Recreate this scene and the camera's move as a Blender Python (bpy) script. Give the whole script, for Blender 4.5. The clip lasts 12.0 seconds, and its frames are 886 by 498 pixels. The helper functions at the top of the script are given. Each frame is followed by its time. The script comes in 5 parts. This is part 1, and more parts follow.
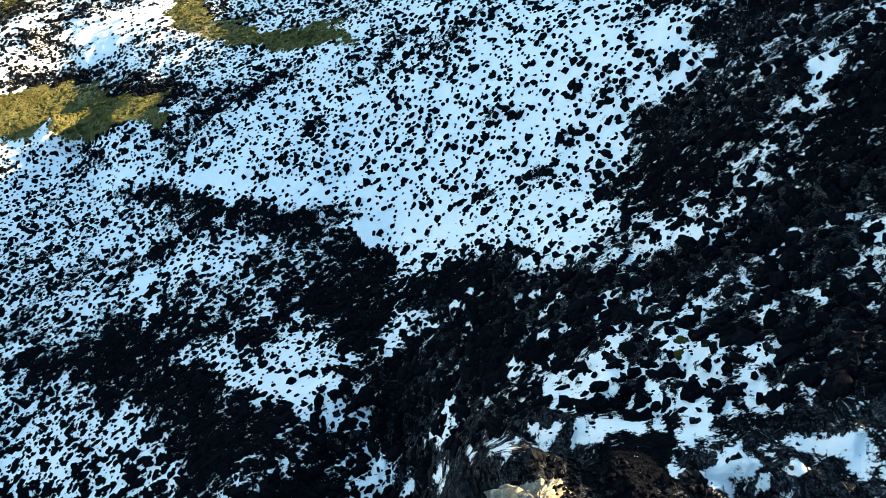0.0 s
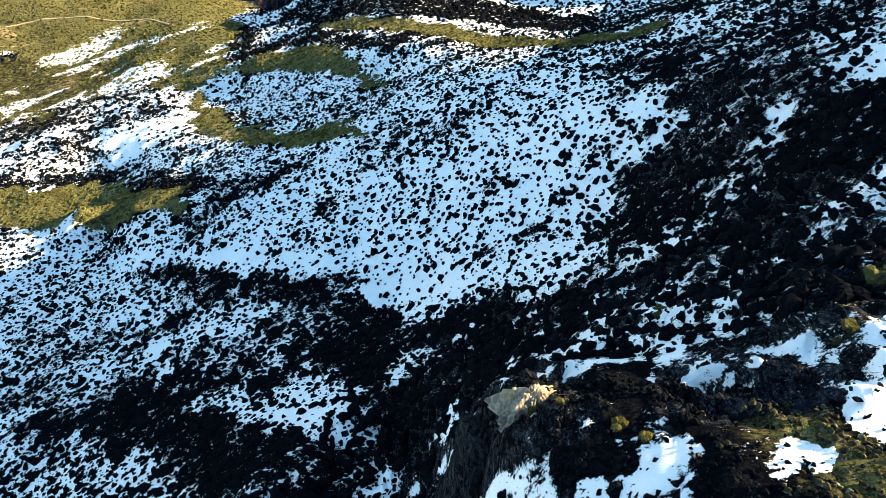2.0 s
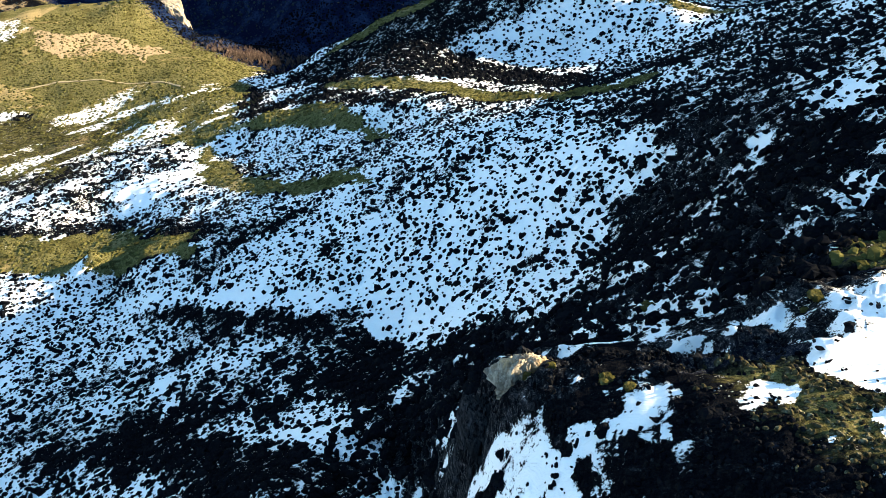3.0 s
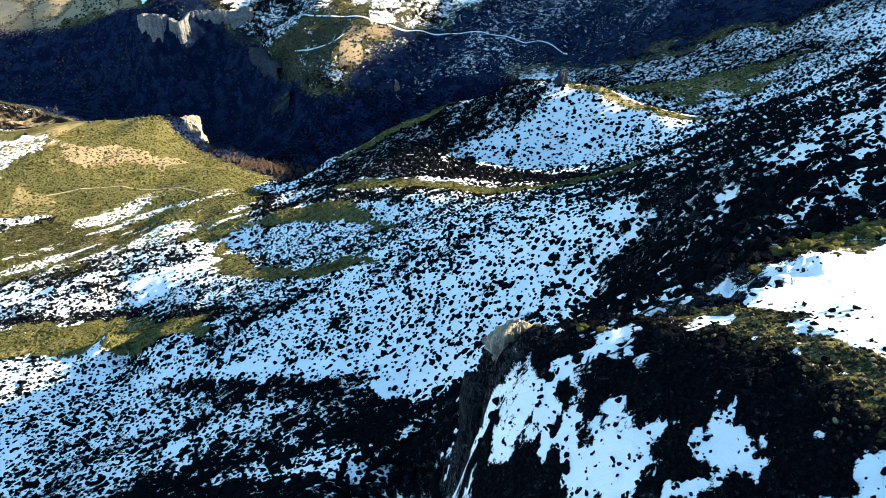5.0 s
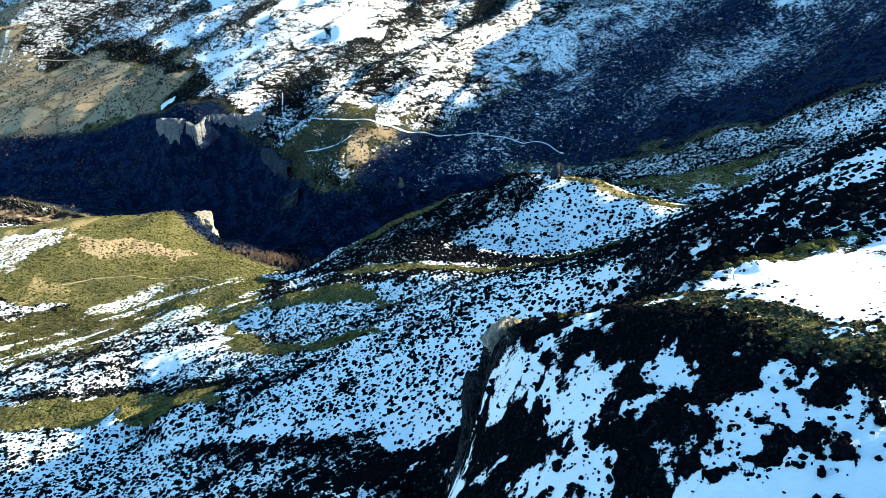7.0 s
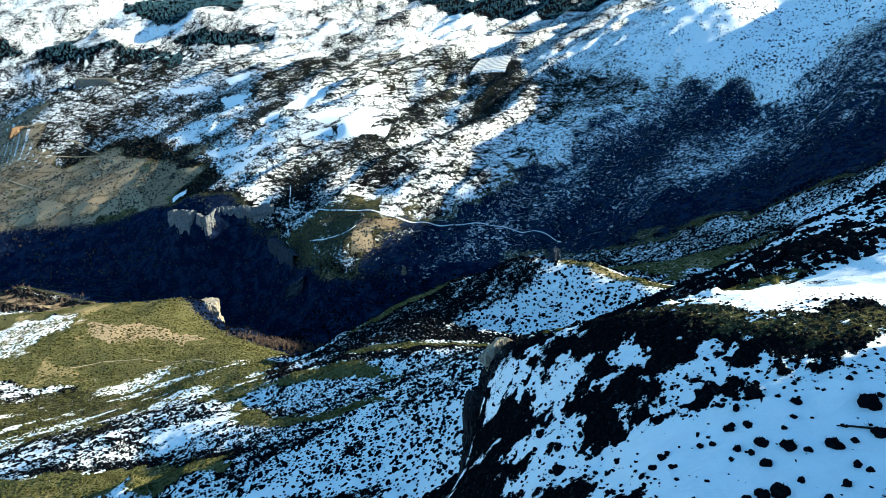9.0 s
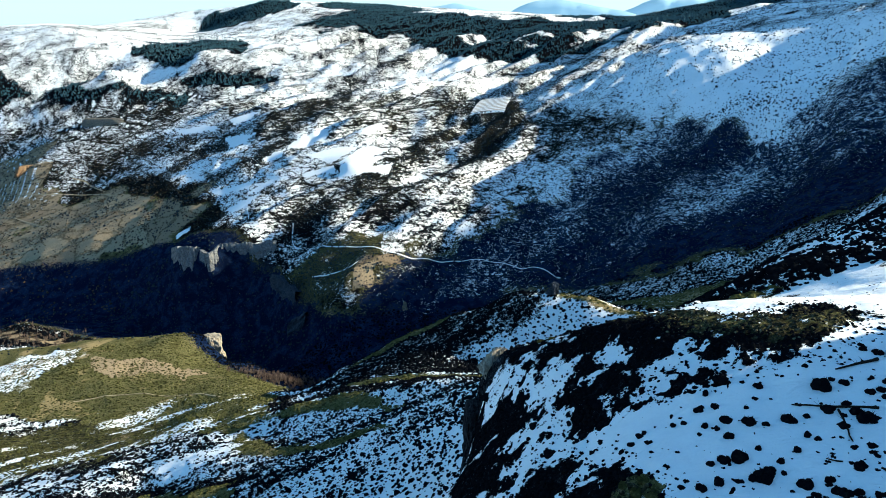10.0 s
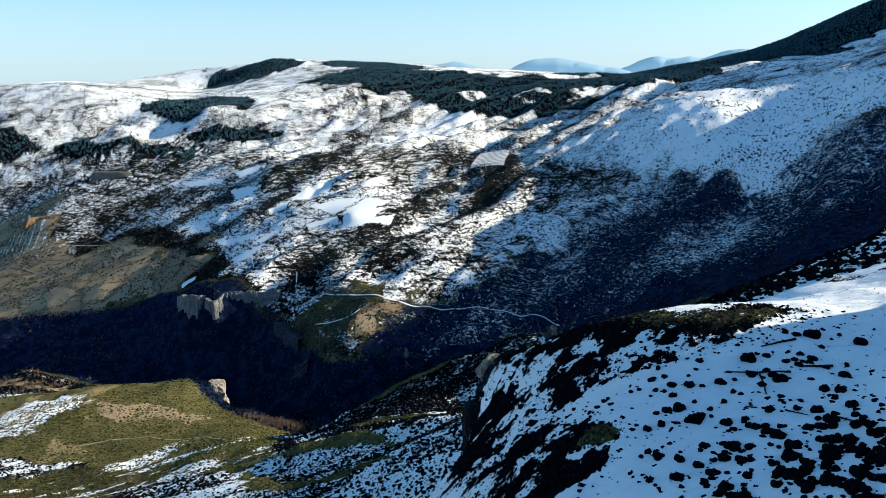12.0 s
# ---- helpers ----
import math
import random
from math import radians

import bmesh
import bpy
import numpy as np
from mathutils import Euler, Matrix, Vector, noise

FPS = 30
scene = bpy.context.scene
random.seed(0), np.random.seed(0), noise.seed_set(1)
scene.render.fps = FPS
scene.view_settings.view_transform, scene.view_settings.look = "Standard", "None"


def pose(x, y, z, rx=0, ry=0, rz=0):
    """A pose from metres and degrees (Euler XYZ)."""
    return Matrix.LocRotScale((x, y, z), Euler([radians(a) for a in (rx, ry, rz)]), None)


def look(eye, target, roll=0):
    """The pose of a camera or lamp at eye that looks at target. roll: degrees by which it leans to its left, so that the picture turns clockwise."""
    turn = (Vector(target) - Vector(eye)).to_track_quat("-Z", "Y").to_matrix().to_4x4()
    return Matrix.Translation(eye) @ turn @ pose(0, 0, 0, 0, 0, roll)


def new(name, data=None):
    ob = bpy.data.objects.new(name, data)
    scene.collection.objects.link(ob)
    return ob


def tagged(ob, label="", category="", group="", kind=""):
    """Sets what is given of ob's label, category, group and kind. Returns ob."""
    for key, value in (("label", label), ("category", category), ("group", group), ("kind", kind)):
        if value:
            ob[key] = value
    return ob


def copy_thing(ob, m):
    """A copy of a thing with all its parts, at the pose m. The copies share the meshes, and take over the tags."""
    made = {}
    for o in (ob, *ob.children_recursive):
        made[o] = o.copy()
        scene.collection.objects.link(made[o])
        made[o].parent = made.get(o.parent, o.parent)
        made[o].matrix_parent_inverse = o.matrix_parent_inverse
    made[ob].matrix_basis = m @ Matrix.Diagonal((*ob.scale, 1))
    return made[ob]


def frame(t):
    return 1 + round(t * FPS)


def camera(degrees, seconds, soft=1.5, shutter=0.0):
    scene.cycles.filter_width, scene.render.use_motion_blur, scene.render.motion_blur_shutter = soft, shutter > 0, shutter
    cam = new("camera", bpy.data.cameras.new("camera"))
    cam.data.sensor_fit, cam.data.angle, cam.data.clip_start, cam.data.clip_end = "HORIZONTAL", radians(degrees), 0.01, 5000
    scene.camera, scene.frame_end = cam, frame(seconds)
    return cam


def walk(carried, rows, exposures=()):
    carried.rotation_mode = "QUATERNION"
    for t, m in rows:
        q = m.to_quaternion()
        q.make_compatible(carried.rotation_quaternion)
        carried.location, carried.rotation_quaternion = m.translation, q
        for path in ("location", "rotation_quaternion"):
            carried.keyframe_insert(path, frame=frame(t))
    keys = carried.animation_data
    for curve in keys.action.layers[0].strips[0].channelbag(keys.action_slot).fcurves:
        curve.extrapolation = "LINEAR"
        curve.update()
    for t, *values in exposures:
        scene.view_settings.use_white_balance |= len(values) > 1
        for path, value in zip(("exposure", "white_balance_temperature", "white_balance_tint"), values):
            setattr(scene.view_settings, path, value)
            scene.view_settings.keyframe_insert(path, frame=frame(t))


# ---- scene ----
cam = camera(64.0, 12.0, soft=0.6)
METRES, EYE, TILT, LEAN, TURN = 100.0, 300.0, -62.8, 0.0, 0.0
ROWS = [
    (0.0, 0.0, 0.0, 0.0, 0.0, 0.0, -0.0),
    (0.5, -0.0008, -0.0185, -0.0375, 0.02, 2.73, 0.01),
    (1.0, -0.0018, -0.0372, -0.0755, 0.04, 5.45, 0.02),
    (1.5, -0.0027, -0.0558, -0.1139, 0.07, 8.17, 0.02),
    (2.0, -0.0033, -0.0732, -0.1495, 0.1, 10.71, 0.03),
    (2.5, -0.0037, -0.0912, -0.1875, 0.13, 13.39, 0.06),
    (3.0, -0.0042, -0.1096, -0.2257, 0.17, 16.02, 0.07),
    (5.0, -0.0064, -0.1805, -0.3763, 0.37, 25.54, 0.13),
    (5.5, -0.0069, -0.1986, -0.414, 0.42, 27.7, 0.13),
    (6.0, -0.0074, -0.2167, -0.4517, 0.48, 29.74, 0.12),
    (6.5, -0.0079, -0.2349, -0.4892, 0.52, 31.8, 0.12),
    (7.0, -0.0082, -0.2524, -0.5265, 0.58, 33.83, 0.13),
    (9.0, -0.0107, -0.3267, -0.6774, 0.71, 41.51, 0.13),
    (9.5, -0.0114, -0.3448, -0.715, 0.7, 43.14, 0.1),
    (10.0, -0.0119, -0.3624, -0.7524, 0.71, 44.69, 0.08),
    (10.5, -0.0123, -0.3802, -0.7898, 0.75, 46.24, 0.09),
    (11.0, -0.0128, -0.3984, -0.8276, 0.74, 47.74, 0.08),
    (11.5, -0.0132, -0.4164, -0.8652, 0.74, 48.85, 0.04),
    (12.0, -0.013, -0.4328, -0.9013, 0.77, 49.0, 0.06),
]
EXPOSURES = [(0.0, 2.75, 8900, 5), (3.0, 2.5, 7800, 5), (6.0, 2.48, 6850, -1), (9.0, 1.85, 5950, -6), (12.0, 1.16, 6100, 2)]
walk(cam, [(t, pose(0, 0, EYE, TILT, LEAN, TURN) @ pose(METRES * x, METRES * y, METRES * z, 90 + pitch, roll, yaw)) for t, x, y, z, yaw, pitch, roll in ROWS], EXPOSURES)

# ---- light: a low winter sun from the east and a clear sky ----
SUN_ELEVATION, SUN_HEADING = 20.2, 9.5  # heading: degrees from +x towards +y
world = bpy.data.worlds.new("winter_sky")
scene.world = world
world.use_nodes = True
wn = world.node_tree.nodes
sky = wn.new("ShaderNodeTexSky")
sky.sky_type = "NISHITA"
sky.sun_disc = False
sky.sun_elevation = radians(SUN_ELEVATION)
sky.sun_rotation = radians(90.0 - SUN_HEADING)
sky.altitude = 1500.0
sky.air_density = 0.8
sky.dust_density = 1.2
sky.ozone_density = 3.0
wn["Background"].inputs["Strength"].default_value = 0.1
clear = wn.new("ShaderNodeHueSaturation")  # dry mountain air: a deep blue sky
clear.inputs["Saturation"].default_value = 1.08
clear.inputs["Hue"].default_value = 0.488
world.node_tree.links.new(sky.outputs["Color"], clear.inputs["Color"])
# pale haze low over the horizon
up = wn.new("ShaderNodeSeparateXYZ")
world.node_tree.links.new(wn.new("ShaderNodeTexCoord").outputs["Generated"], up.inputs["Vector"])
low_sky = wn.new("ShaderNodeMapRange")
low_sky.interpolation_type = "SMOOTHSTEP"
for slot, value in (("From Min", -0.02), ("From Max", 0.22), ("To Min", 0.85), ("To Max", 0.0)):
    low_sky.inputs[slot].default_value = value
world.node_tree.links.new(up.outputs["Z"], low_sky.inputs["Value"])
hazed = wn.new("ShaderNodeMix")
hazed.data_type = "RGBA"
hazed.inputs["B"].default_value = (2.9, 3.45, 3.85, 1.0)
world.node_tree.links.new(low_sky.outputs["Result"], hazed.inputs["Factor"])
world.node_tree.links.new(clear.outputs["Color"], hazed.inputs["A"])
world.node_tree.links.new(hazed.outputs["Result"], wn["Background"].inputs["Color"])
sun = new("sun", bpy.data.lights.new("sun", "SUN"))
sun.data.energy = 4.4
sun.data.angle = radians(0.5)
sun.data.color = (1.0, 0.83, 0.62)
az, el = radians(SUN_HEADING), radians(SUN_ELEVATION)
SUN_WAY = Vector((math.cos(el) * math.cos(az), math.cos(el) * math.sin(az), math.sin(el)))
sun.matrix_world = look(SUN_WAY * 500 + Vector((0, 0, 300)), (0, 0, 300))

# ---- materials ----
class Nodes:
    """A short hand for building one node material."""

    def __init__(self, name, rough=0.9):
        self.mat = bpy.data.materials.new(name)
        self.mat.use_nodes = True
        self.tree = self.mat.node_tree
        self.bsdf = self.tree.nodes["Principled BSDF"]
        self.bsdf.inputs["Roughness"].default_value = rough
        self.bsdf.inputs["Specular IOR Level"].default_value = 0.0
        self.place = self.tree.nodes.new("ShaderNodeNewGeometry")

    def link(self, a, b):
        self.tree.links.new(a, b)

    def noise(self, scale, detail=4.0, rough=0.55, dist=0.0, stretch=None):
        n = self.tree.nodes.new("ShaderNodeTexNoise")
        n.inputs["Scale"].default_value = scale
        n.inputs["Detail"].default_value = detail
        n.inputs["Roughness"].default_value = rough
        n.inputs["Distortion"].default_value = dist
        src = self.place.outputs["Position"]
        if stretch:
            m = self.tree.nodes.new("ShaderNodeMapping")
            m.inputs["Rotation"].default_value = (0, 0, radians(stretch[3]))
            m.inputs["Scale"].default_value = stretch[:3]
            self.link(src, m.inputs["Vector"])
            src = m.outputs["Vector"]
        self.link(src, n.inputs["Vector"])
        return n.outputs["Fac"]

    def math(self, op, a, b=0.0, clamp=False):
        n = self.tree.nodes.new("ShaderNodeMath")
        n.operation, n.use_clamp = op, clamp
        for slot, v in zip(n.inputs, (a, b)):
            if isinstance(v, (int, float)):
                slot.default_value = v
            else:
                self.link(v, slot)
        return n.outputs[0]

    def step(self, v, lo, hi):
        n = self.tree.nodes.new("ShaderNodeMapRange")
        n.interpolation_type = "SMOOTHSTEP"
        n.inputs["From Min"].default_value, n.inputs["From Max"].default_value = lo, hi
        self.link(v, n.inputs["Value"])
        return n.outputs["Result"]

    def mix(self, fac, a, b):
        n = self.tree.nodes.new("ShaderNodeMix")
        n.data_type = "RGBA"
        for slot, v in ((n.inputs["Factor"], fac), (n.inputs["A"], a), (n.inputs["B"], b)):
            if isinstance(v, tuple):
                slot.default_value = (*v, 1.0)
            elif isinstance(v, (int, float)):
                slot.default_value = v
            else:
                self.link(v, slot)
        return n.outputs["Result"]

    def colour(self, c):
        if isinstance(c, tuple):
            self.bsdf.inputs["Base Color"].default_value = (*c, 1.0)
        else:
            self.link(c, self.bsdf.inputs["Base Color"])

    def bump(self, height, strength=0.5, distance=0.1):
        n = self.tree.nodes.new("ShaderNodeBump")
        n.inputs["Strength"].default_value, n.inputs["Distance"].default_value = strength, distance
        self.link(height, n.inputs["Height"])
        self.link(n.outputs["Normal"], self.bsdf.inputs["Normal"])

    def attribute(self, name):
        n = self.tree.nodes.new("ShaderNodeAttribute")
        n.attribute_name = name
        s = self.tree.nodes.new("ShaderNodeSeparateColor")
        self.link(n.outputs["Color"], s.inputs["Color"])
        return s.outputs["Red"], s.outputs["Green"], s.outputs["Blue"], n.outputs["Alpha"]


def ground_material():
    """Hillside: snow lying between heather, olive scrub, bare soil and grey rock, by how much of each covers the ground."""
    k = Nodes("hillside", 0.92)
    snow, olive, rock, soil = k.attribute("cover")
    broad = k.noise(0.09, 7.0, 0.62, 0.4)
    fine = k.noise(0.6, 8.0, 0.74, 0.4, (0.6, 1.0, 1.0, -30.0))
    grain = k.noise(3.5, 4.0, 0.6)
    speck = k.noise(2.6, 6.0, 0.75, 0.6, (0.7, 1.0, 1.0, 25.0))
    # heather near black and bluish: shade and haze partly put into the colour
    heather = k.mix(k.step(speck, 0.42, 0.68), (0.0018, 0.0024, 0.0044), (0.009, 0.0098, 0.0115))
    scrub = k.mix(fine, (0.046, 0.047, 0.019), (0.168, 0.158, 0.066))
    scrub = k.mix(k.step(grain, 0.52, 0.72), scrub, (0.27, 0.225, 0.115))
    scrub = k.mix(k.step(speck, 0.52, 0.60), scrub, (0.018, 0.017, 0.006))
    plot = k.tree.nodes.new("ShaderNodeTexVoronoi")
    plot.inputs["Scale"].default_value = 0.022
    hue = k.tree.nodes.new("ShaderNodeSeparateColor")
    k.link(plot.outputs["Color"], hue.inputs["Color"])
    earth = k.mix(hue.outputs["Red"], k.mix(fine, (0.185, 0.133, 0.084), (0.30, 0.222, 0.145)), k.mix(fine, (0.26, 0.195, 0.122), (0.42, 0.33, 0.215)))
    edge = k.tree.nodes.new("ShaderNodeTexVoronoi")
    edge.feature = "DISTANCE_TO_EDGE"
    edge.inputs["Scale"].default_value = 0.022
    bent = k.tree.nodes.new("ShaderNodeVectorMath")
    bent.operation = "ADD"
    wave = k.tree.nodes.new("ShaderNodeTexNoise")
    wave.inputs["Scale"].default_value = 0.03
    k.link(k.place.outputs["Position"], wave.inputs["Vector"])
    swing = k.tree.nodes.new("ShaderNodeVectorMath")
    swing.operation = "SCALE"
    swing.inputs["Scale"].default_value = 30.0
    k.link(wave.outputs["Color"], swing.inputs[0])
    k.link(k.place.outputs["Position"], bent.inputs[0])
    k.link(swing.outputs["Vector"], bent.inputs[1])
    k.link(bent.outputs["Vector"], edge.inputs["Vector"])
    k.link(bent.outputs["Vector"], plot.inputs["Vector"])
    bounds = k.math("SUBTRACT", 1.0, k.step(k.math("ADD", edge.outputs["Distance"], k.math("MULTIPLY", k.math("SUBTRACT", fine, 0.5), 0.5)), 0.02, 0.05))
    earth = k.mix(k.math("MULTIPLY", bounds, 0.6), earth, (0.03, 0.027, 0.012))
    scrub = k.mix(k.step(broad, 0.52, 0.66), scrub, k.mix(fine, (0.03, 0.031, 0.012), (0.09, 0.08, 0.03)))
    scrub = k.mix(k.step(k.noise(0.035, 5.0, 0.6, 0.8), 0.56, 0.68), scrub, k.mix(fine, (0.20, 0.15, 0.07), (0.33, 0.26, 0.14)))
    crack = k.noise(1.4, 9.0, 0.78, 1.4, (1.0, 0.45, 0.5, 35.0))
    grit = k.step(k.noise(5.0, 4.0, 0.7, 0.8), 0.5, 0.62)
    stone = k.mix(k.step(crack, 0.42, 0.66), (0.0028, 0.0034, 0.0050), k.mix(grit, (0.022, 0.025, 0.032), (0.17, 0.175, 0.185)))
    # rock with olive: blue-black tone that stands in for gorge shade and haze
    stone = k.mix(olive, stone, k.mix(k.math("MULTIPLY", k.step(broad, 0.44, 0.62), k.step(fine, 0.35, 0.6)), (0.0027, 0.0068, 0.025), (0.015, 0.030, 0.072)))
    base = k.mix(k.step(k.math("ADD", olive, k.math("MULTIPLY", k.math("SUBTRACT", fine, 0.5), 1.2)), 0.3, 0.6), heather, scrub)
    base = k.mix(k.step(k.math("ADD", soil, k.math("MULTIPLY", k.math("SUBTRACT", broad, 0.5), 0.9)), 0.42, 0.58), base, earth)
    base = k.mix(k.step(k.math("ADD", rock, k.math("MULTIPLY", k.math("SUBTRACT", fine, 0.5), 2.6)), 0.5, 0.75), base, stone)
    clumps = k.noise(0.26, 7.0, 0.72, 0.6)
    lie = k.math("ADD", k.math("ADD", k.math("MULTIPLY", broad, 0.12), k.math("MULTIPLY", fine, 0.33)), k.math("ADD", k.math("MULTIPLY", speck, 0.27), k.math("MULTIPLY", clumps, 0.28)))
    lie = k.math("ADD", k.math("MULTIPLY", k.math("SUBTRACT", lie, 0.5), 1.5), 0.5)
    # snow slides off what is steep
    up = k.tree.nodes.new("ShaderNodeSeparateXYZ")
    k.link(k.place.outputs["Normal"], up.inputs["Vector"])
    lie = k.math("ADD", lie, k.math("MULTIPLY", k.math("SUBTRACT", 1.0, k.step(up.outputs["Z"], 0.05, 0.3)), 0.3))
    over = k.math("SUBTRACT", k.math("ADD", k.math("MULTIPLY", snow, 0.5), 0.25), lie)
    # hedged terrace edges, a few metres of height apart
    t = k.tree.nodes.new("ShaderNodeAttribute")
    t.attribute_name = "terraces"
    z = k.tree.nodes.new("ShaderNodeSeparateXYZ")
    k.link(k.place.outputs["Position"], z.inputs["Vector"])
    level = k.math("FRACT", k.math("ADD", k.math("DIVIDE", z.outputs["Z"], 4.0), k.math("MULTIPLY", broad, 3.5)))
    hedge = k.math("MULTIPLY", k.step(level, 0.55, 0.7), t.outputs["Fac"])
    over = k.math("SUBTRACT", over, k.math("MULTIPLY", hedge, 0.07))
    over = k.math("SUBTRACT", over, k.math("MULTIPLY", k.math("MULTIPLY", bounds, t.outputs["Fac"]), 0.06))
    white = k.step(over, -0.01, 0.014)
    pack = k.mix(k.step(clumps, 0.3, 0.7), k.mix(grain, (0.78, 0.81, 0.85), (0.86, 0.88, 0.90)), k.mix(grain, (0.84, 0.86, 0.88), (0.92, 0.93, 0.93)))
    k.colour(k.mix(white, base, pack))
    rough = k.math("SUBTRACT", 0.95, k.math("MULTIPLY", white, 0.35))
    k.link(rough, k.bsdf.inputs["Roughness"])
    k.bump(k.math("ADD", k.math("MULTIPLY", k.math("ADD", grain, crack), k.math("SUBTRACT", 1.0, k.math("MULTIPLY", white, 0.9))), k.math("MULTIPLY", white, k.math("ADD", 0.5, k.math("MULTIPLY", k.noise(0.7, 6.0, 0.65, 0.8, (0.5, 1.0, 1.0, 20.0)), 1.2)))), 0.8, 0.35)
    return k.mat


def shrub_material(name, dark, light, gold):
    k = Nodes(name, 0.85)
    tone = k.mix(k.place.outputs["Random Per Island"], dark, light)
    tone = k.mix(k.step(k.noise(2.5, 3.0), 0.5, 0.75), tone, gold)
    k.colour(tone)
    k.bump(k.noise(9.0, 3.0), 0.6, 0.1)
    return k.mat


def rock_material(name, dark, light, warm):
    k = Nodes(name, 0.9)
    strata = k.noise(1.5, 10.0, 0.78, 1.5, (1.0, 0.6, 0.35, 15.0))
    tone = k.mix(k.step(strata, 0.4, 0.66), dark, light)
    tone = k.mix(k.step(k.noise(0.5, 5.0), 0.5, 0.7), tone, warm)
    k.colour(tone)
    k.bump(k.noise(2.2, 8.0, 0.7, 0.5), 0.9, 0.4)
    return k.mat


def snow_material(name, tint=(0.86, 0.87, 0.89), scale=1.0):
    k = Nodes(name, 0.6)
    k.colour(k.mix(k.noise(0.4 * scale, 6.0), tuple(0.88 * c for c in tint), tint))
    k.bump(k.noise(1.5 * scale, 5.0), 0.4, 0.15)
    return k.mat


def plain_material(name, a, b, scale, rough=0.9):
    k = Nodes(name, rough)
    k.colour(k.mix(k.noise(scale, 6.0, 0.65, 0.4), a, b))
    k.bump(k.noise(scale * 6, 4.0), 0.4, 0.1)
    return k.mat


HILLSIDE = ground_material()
# near black for the shaded slopes, its blue tint standing for haze
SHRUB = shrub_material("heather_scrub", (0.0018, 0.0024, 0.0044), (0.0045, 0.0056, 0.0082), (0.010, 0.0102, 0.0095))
BROOM = shrub_material("olive_broom", (0.022, 0.022, 0.008), (0.076, 0.075, 0.026), (0.125, 0.117, 0.048))
# far conifers, their green shifted to blue to carry the haze
CONIFER = shrub_material("conifer_haze_blue", (0.022, 0.054, 0.074), (0.050, 0.100, 0.126), (0.064, 0.110, 0.118))
BARE = shrub_material("bare_twigs", (0.07, 0.05, 0.045), (0.14, 0.105, 0.09), (0.18, 0.14, 0.11))
THICKET = shrub_material("winter_thicket", (0.022, 0.018, 0.014), (0.075, 0.058, 0.042), (0.12, 0.095, 0.066))
BARK = plain_material("bark", (0.008, 0.0075, 0.007), (0.032, 0.027, 0.022), 3.0)
ROCK = rock_material("grey_limestone", (0.06, 0.055, 0.048), (0.30, 0.28, 0.25), (0.34, 0.27, 0.17))
PALE_ROCK = rock_material("pale_limestone", (0.16, 0.14, 0.115), (0.46, 0.43, 0.37), (0.40, 0.30, 0.19))
SNOW = snow_material("packed_snow")
SOIL = plain_material("bare_soil", (0.13, 0.08, 0.048), (0.25, 0.165, 0.10), 0.35)
TRACK = plain_material("gravel_track", (0.24, 0.195, 0.125), (0.38, 0.32, 0.22), 0.8)
# haze of the horizon put into the colour, with a faint glow added
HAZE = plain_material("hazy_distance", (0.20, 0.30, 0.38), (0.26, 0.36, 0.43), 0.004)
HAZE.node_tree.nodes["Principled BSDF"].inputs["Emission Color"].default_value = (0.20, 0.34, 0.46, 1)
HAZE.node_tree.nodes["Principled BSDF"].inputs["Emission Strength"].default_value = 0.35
CLIFF = rock_material("grey_cliff", (0.045, 0.050, 0.060), (0.30, 0.31, 0.33), (0.23, 0.225, 0.21))
# limestone toned dark blue for shaded walls and tower: shade in its colour
SHADE_ROCK = rock_material("shade_blue_limestone", (0.006, 0.010, 0.020), (0.10, 0.115, 0.14), (0.05, 0.065, 0.09))
# rock darkened for shaded ribs, stones and boulders: shade in the base colour
DARK_ROCK = rock_material("shade_dark_rock", (0.0026, 0.0032, 0.0046), (0.040, 0.044, 0.052), (0.013, 0.0145, 0.017))
MOSS = shrub_material("mossy_broom", (0.016, 0.016, 0.006), (0.055, 0.051, 0.018), (0.12, 0.105, 0.042))
HEATH = shrub_material("brown_heath", (0.012, 0.0115, 0.008), (0.045, 0.041, 0.024), (0.21, 0.19, 0.125))
# far scrub: distance haze put into its colour as a blue tint
HAZE_SCRUB = shrub_material("haze_blue_scrub", (0.010, 0.019, 0.030), (0.026, 0.038, 0.046), (0.062, 0.064, 0.050))
def plough_material():
    """Snow lying in the furrows of a brown field."""
    k = Nodes("snow_in_furrows", 0.9)
    w = k.tree.nodes.new("ShaderNodeTexWave")
    w.bands_direction = "Y"
    w.inputs["Scale"].default_value, w.inputs["Distortion"].default_value = 0.05, 1.2
    k.link(k.place.outputs["Position"], w.inputs["Vector"])
    k.colour(k.mix(k.step(w.outputs["Fac"], 0.35, 0.6), (0.42, 0.37, 0.31), k.mix(k.noise(0.4), (0.7, 0.7, 0.7), (0.88, 0.88, 0.88))))
    return k.mat


PLOUGH = plough_material()

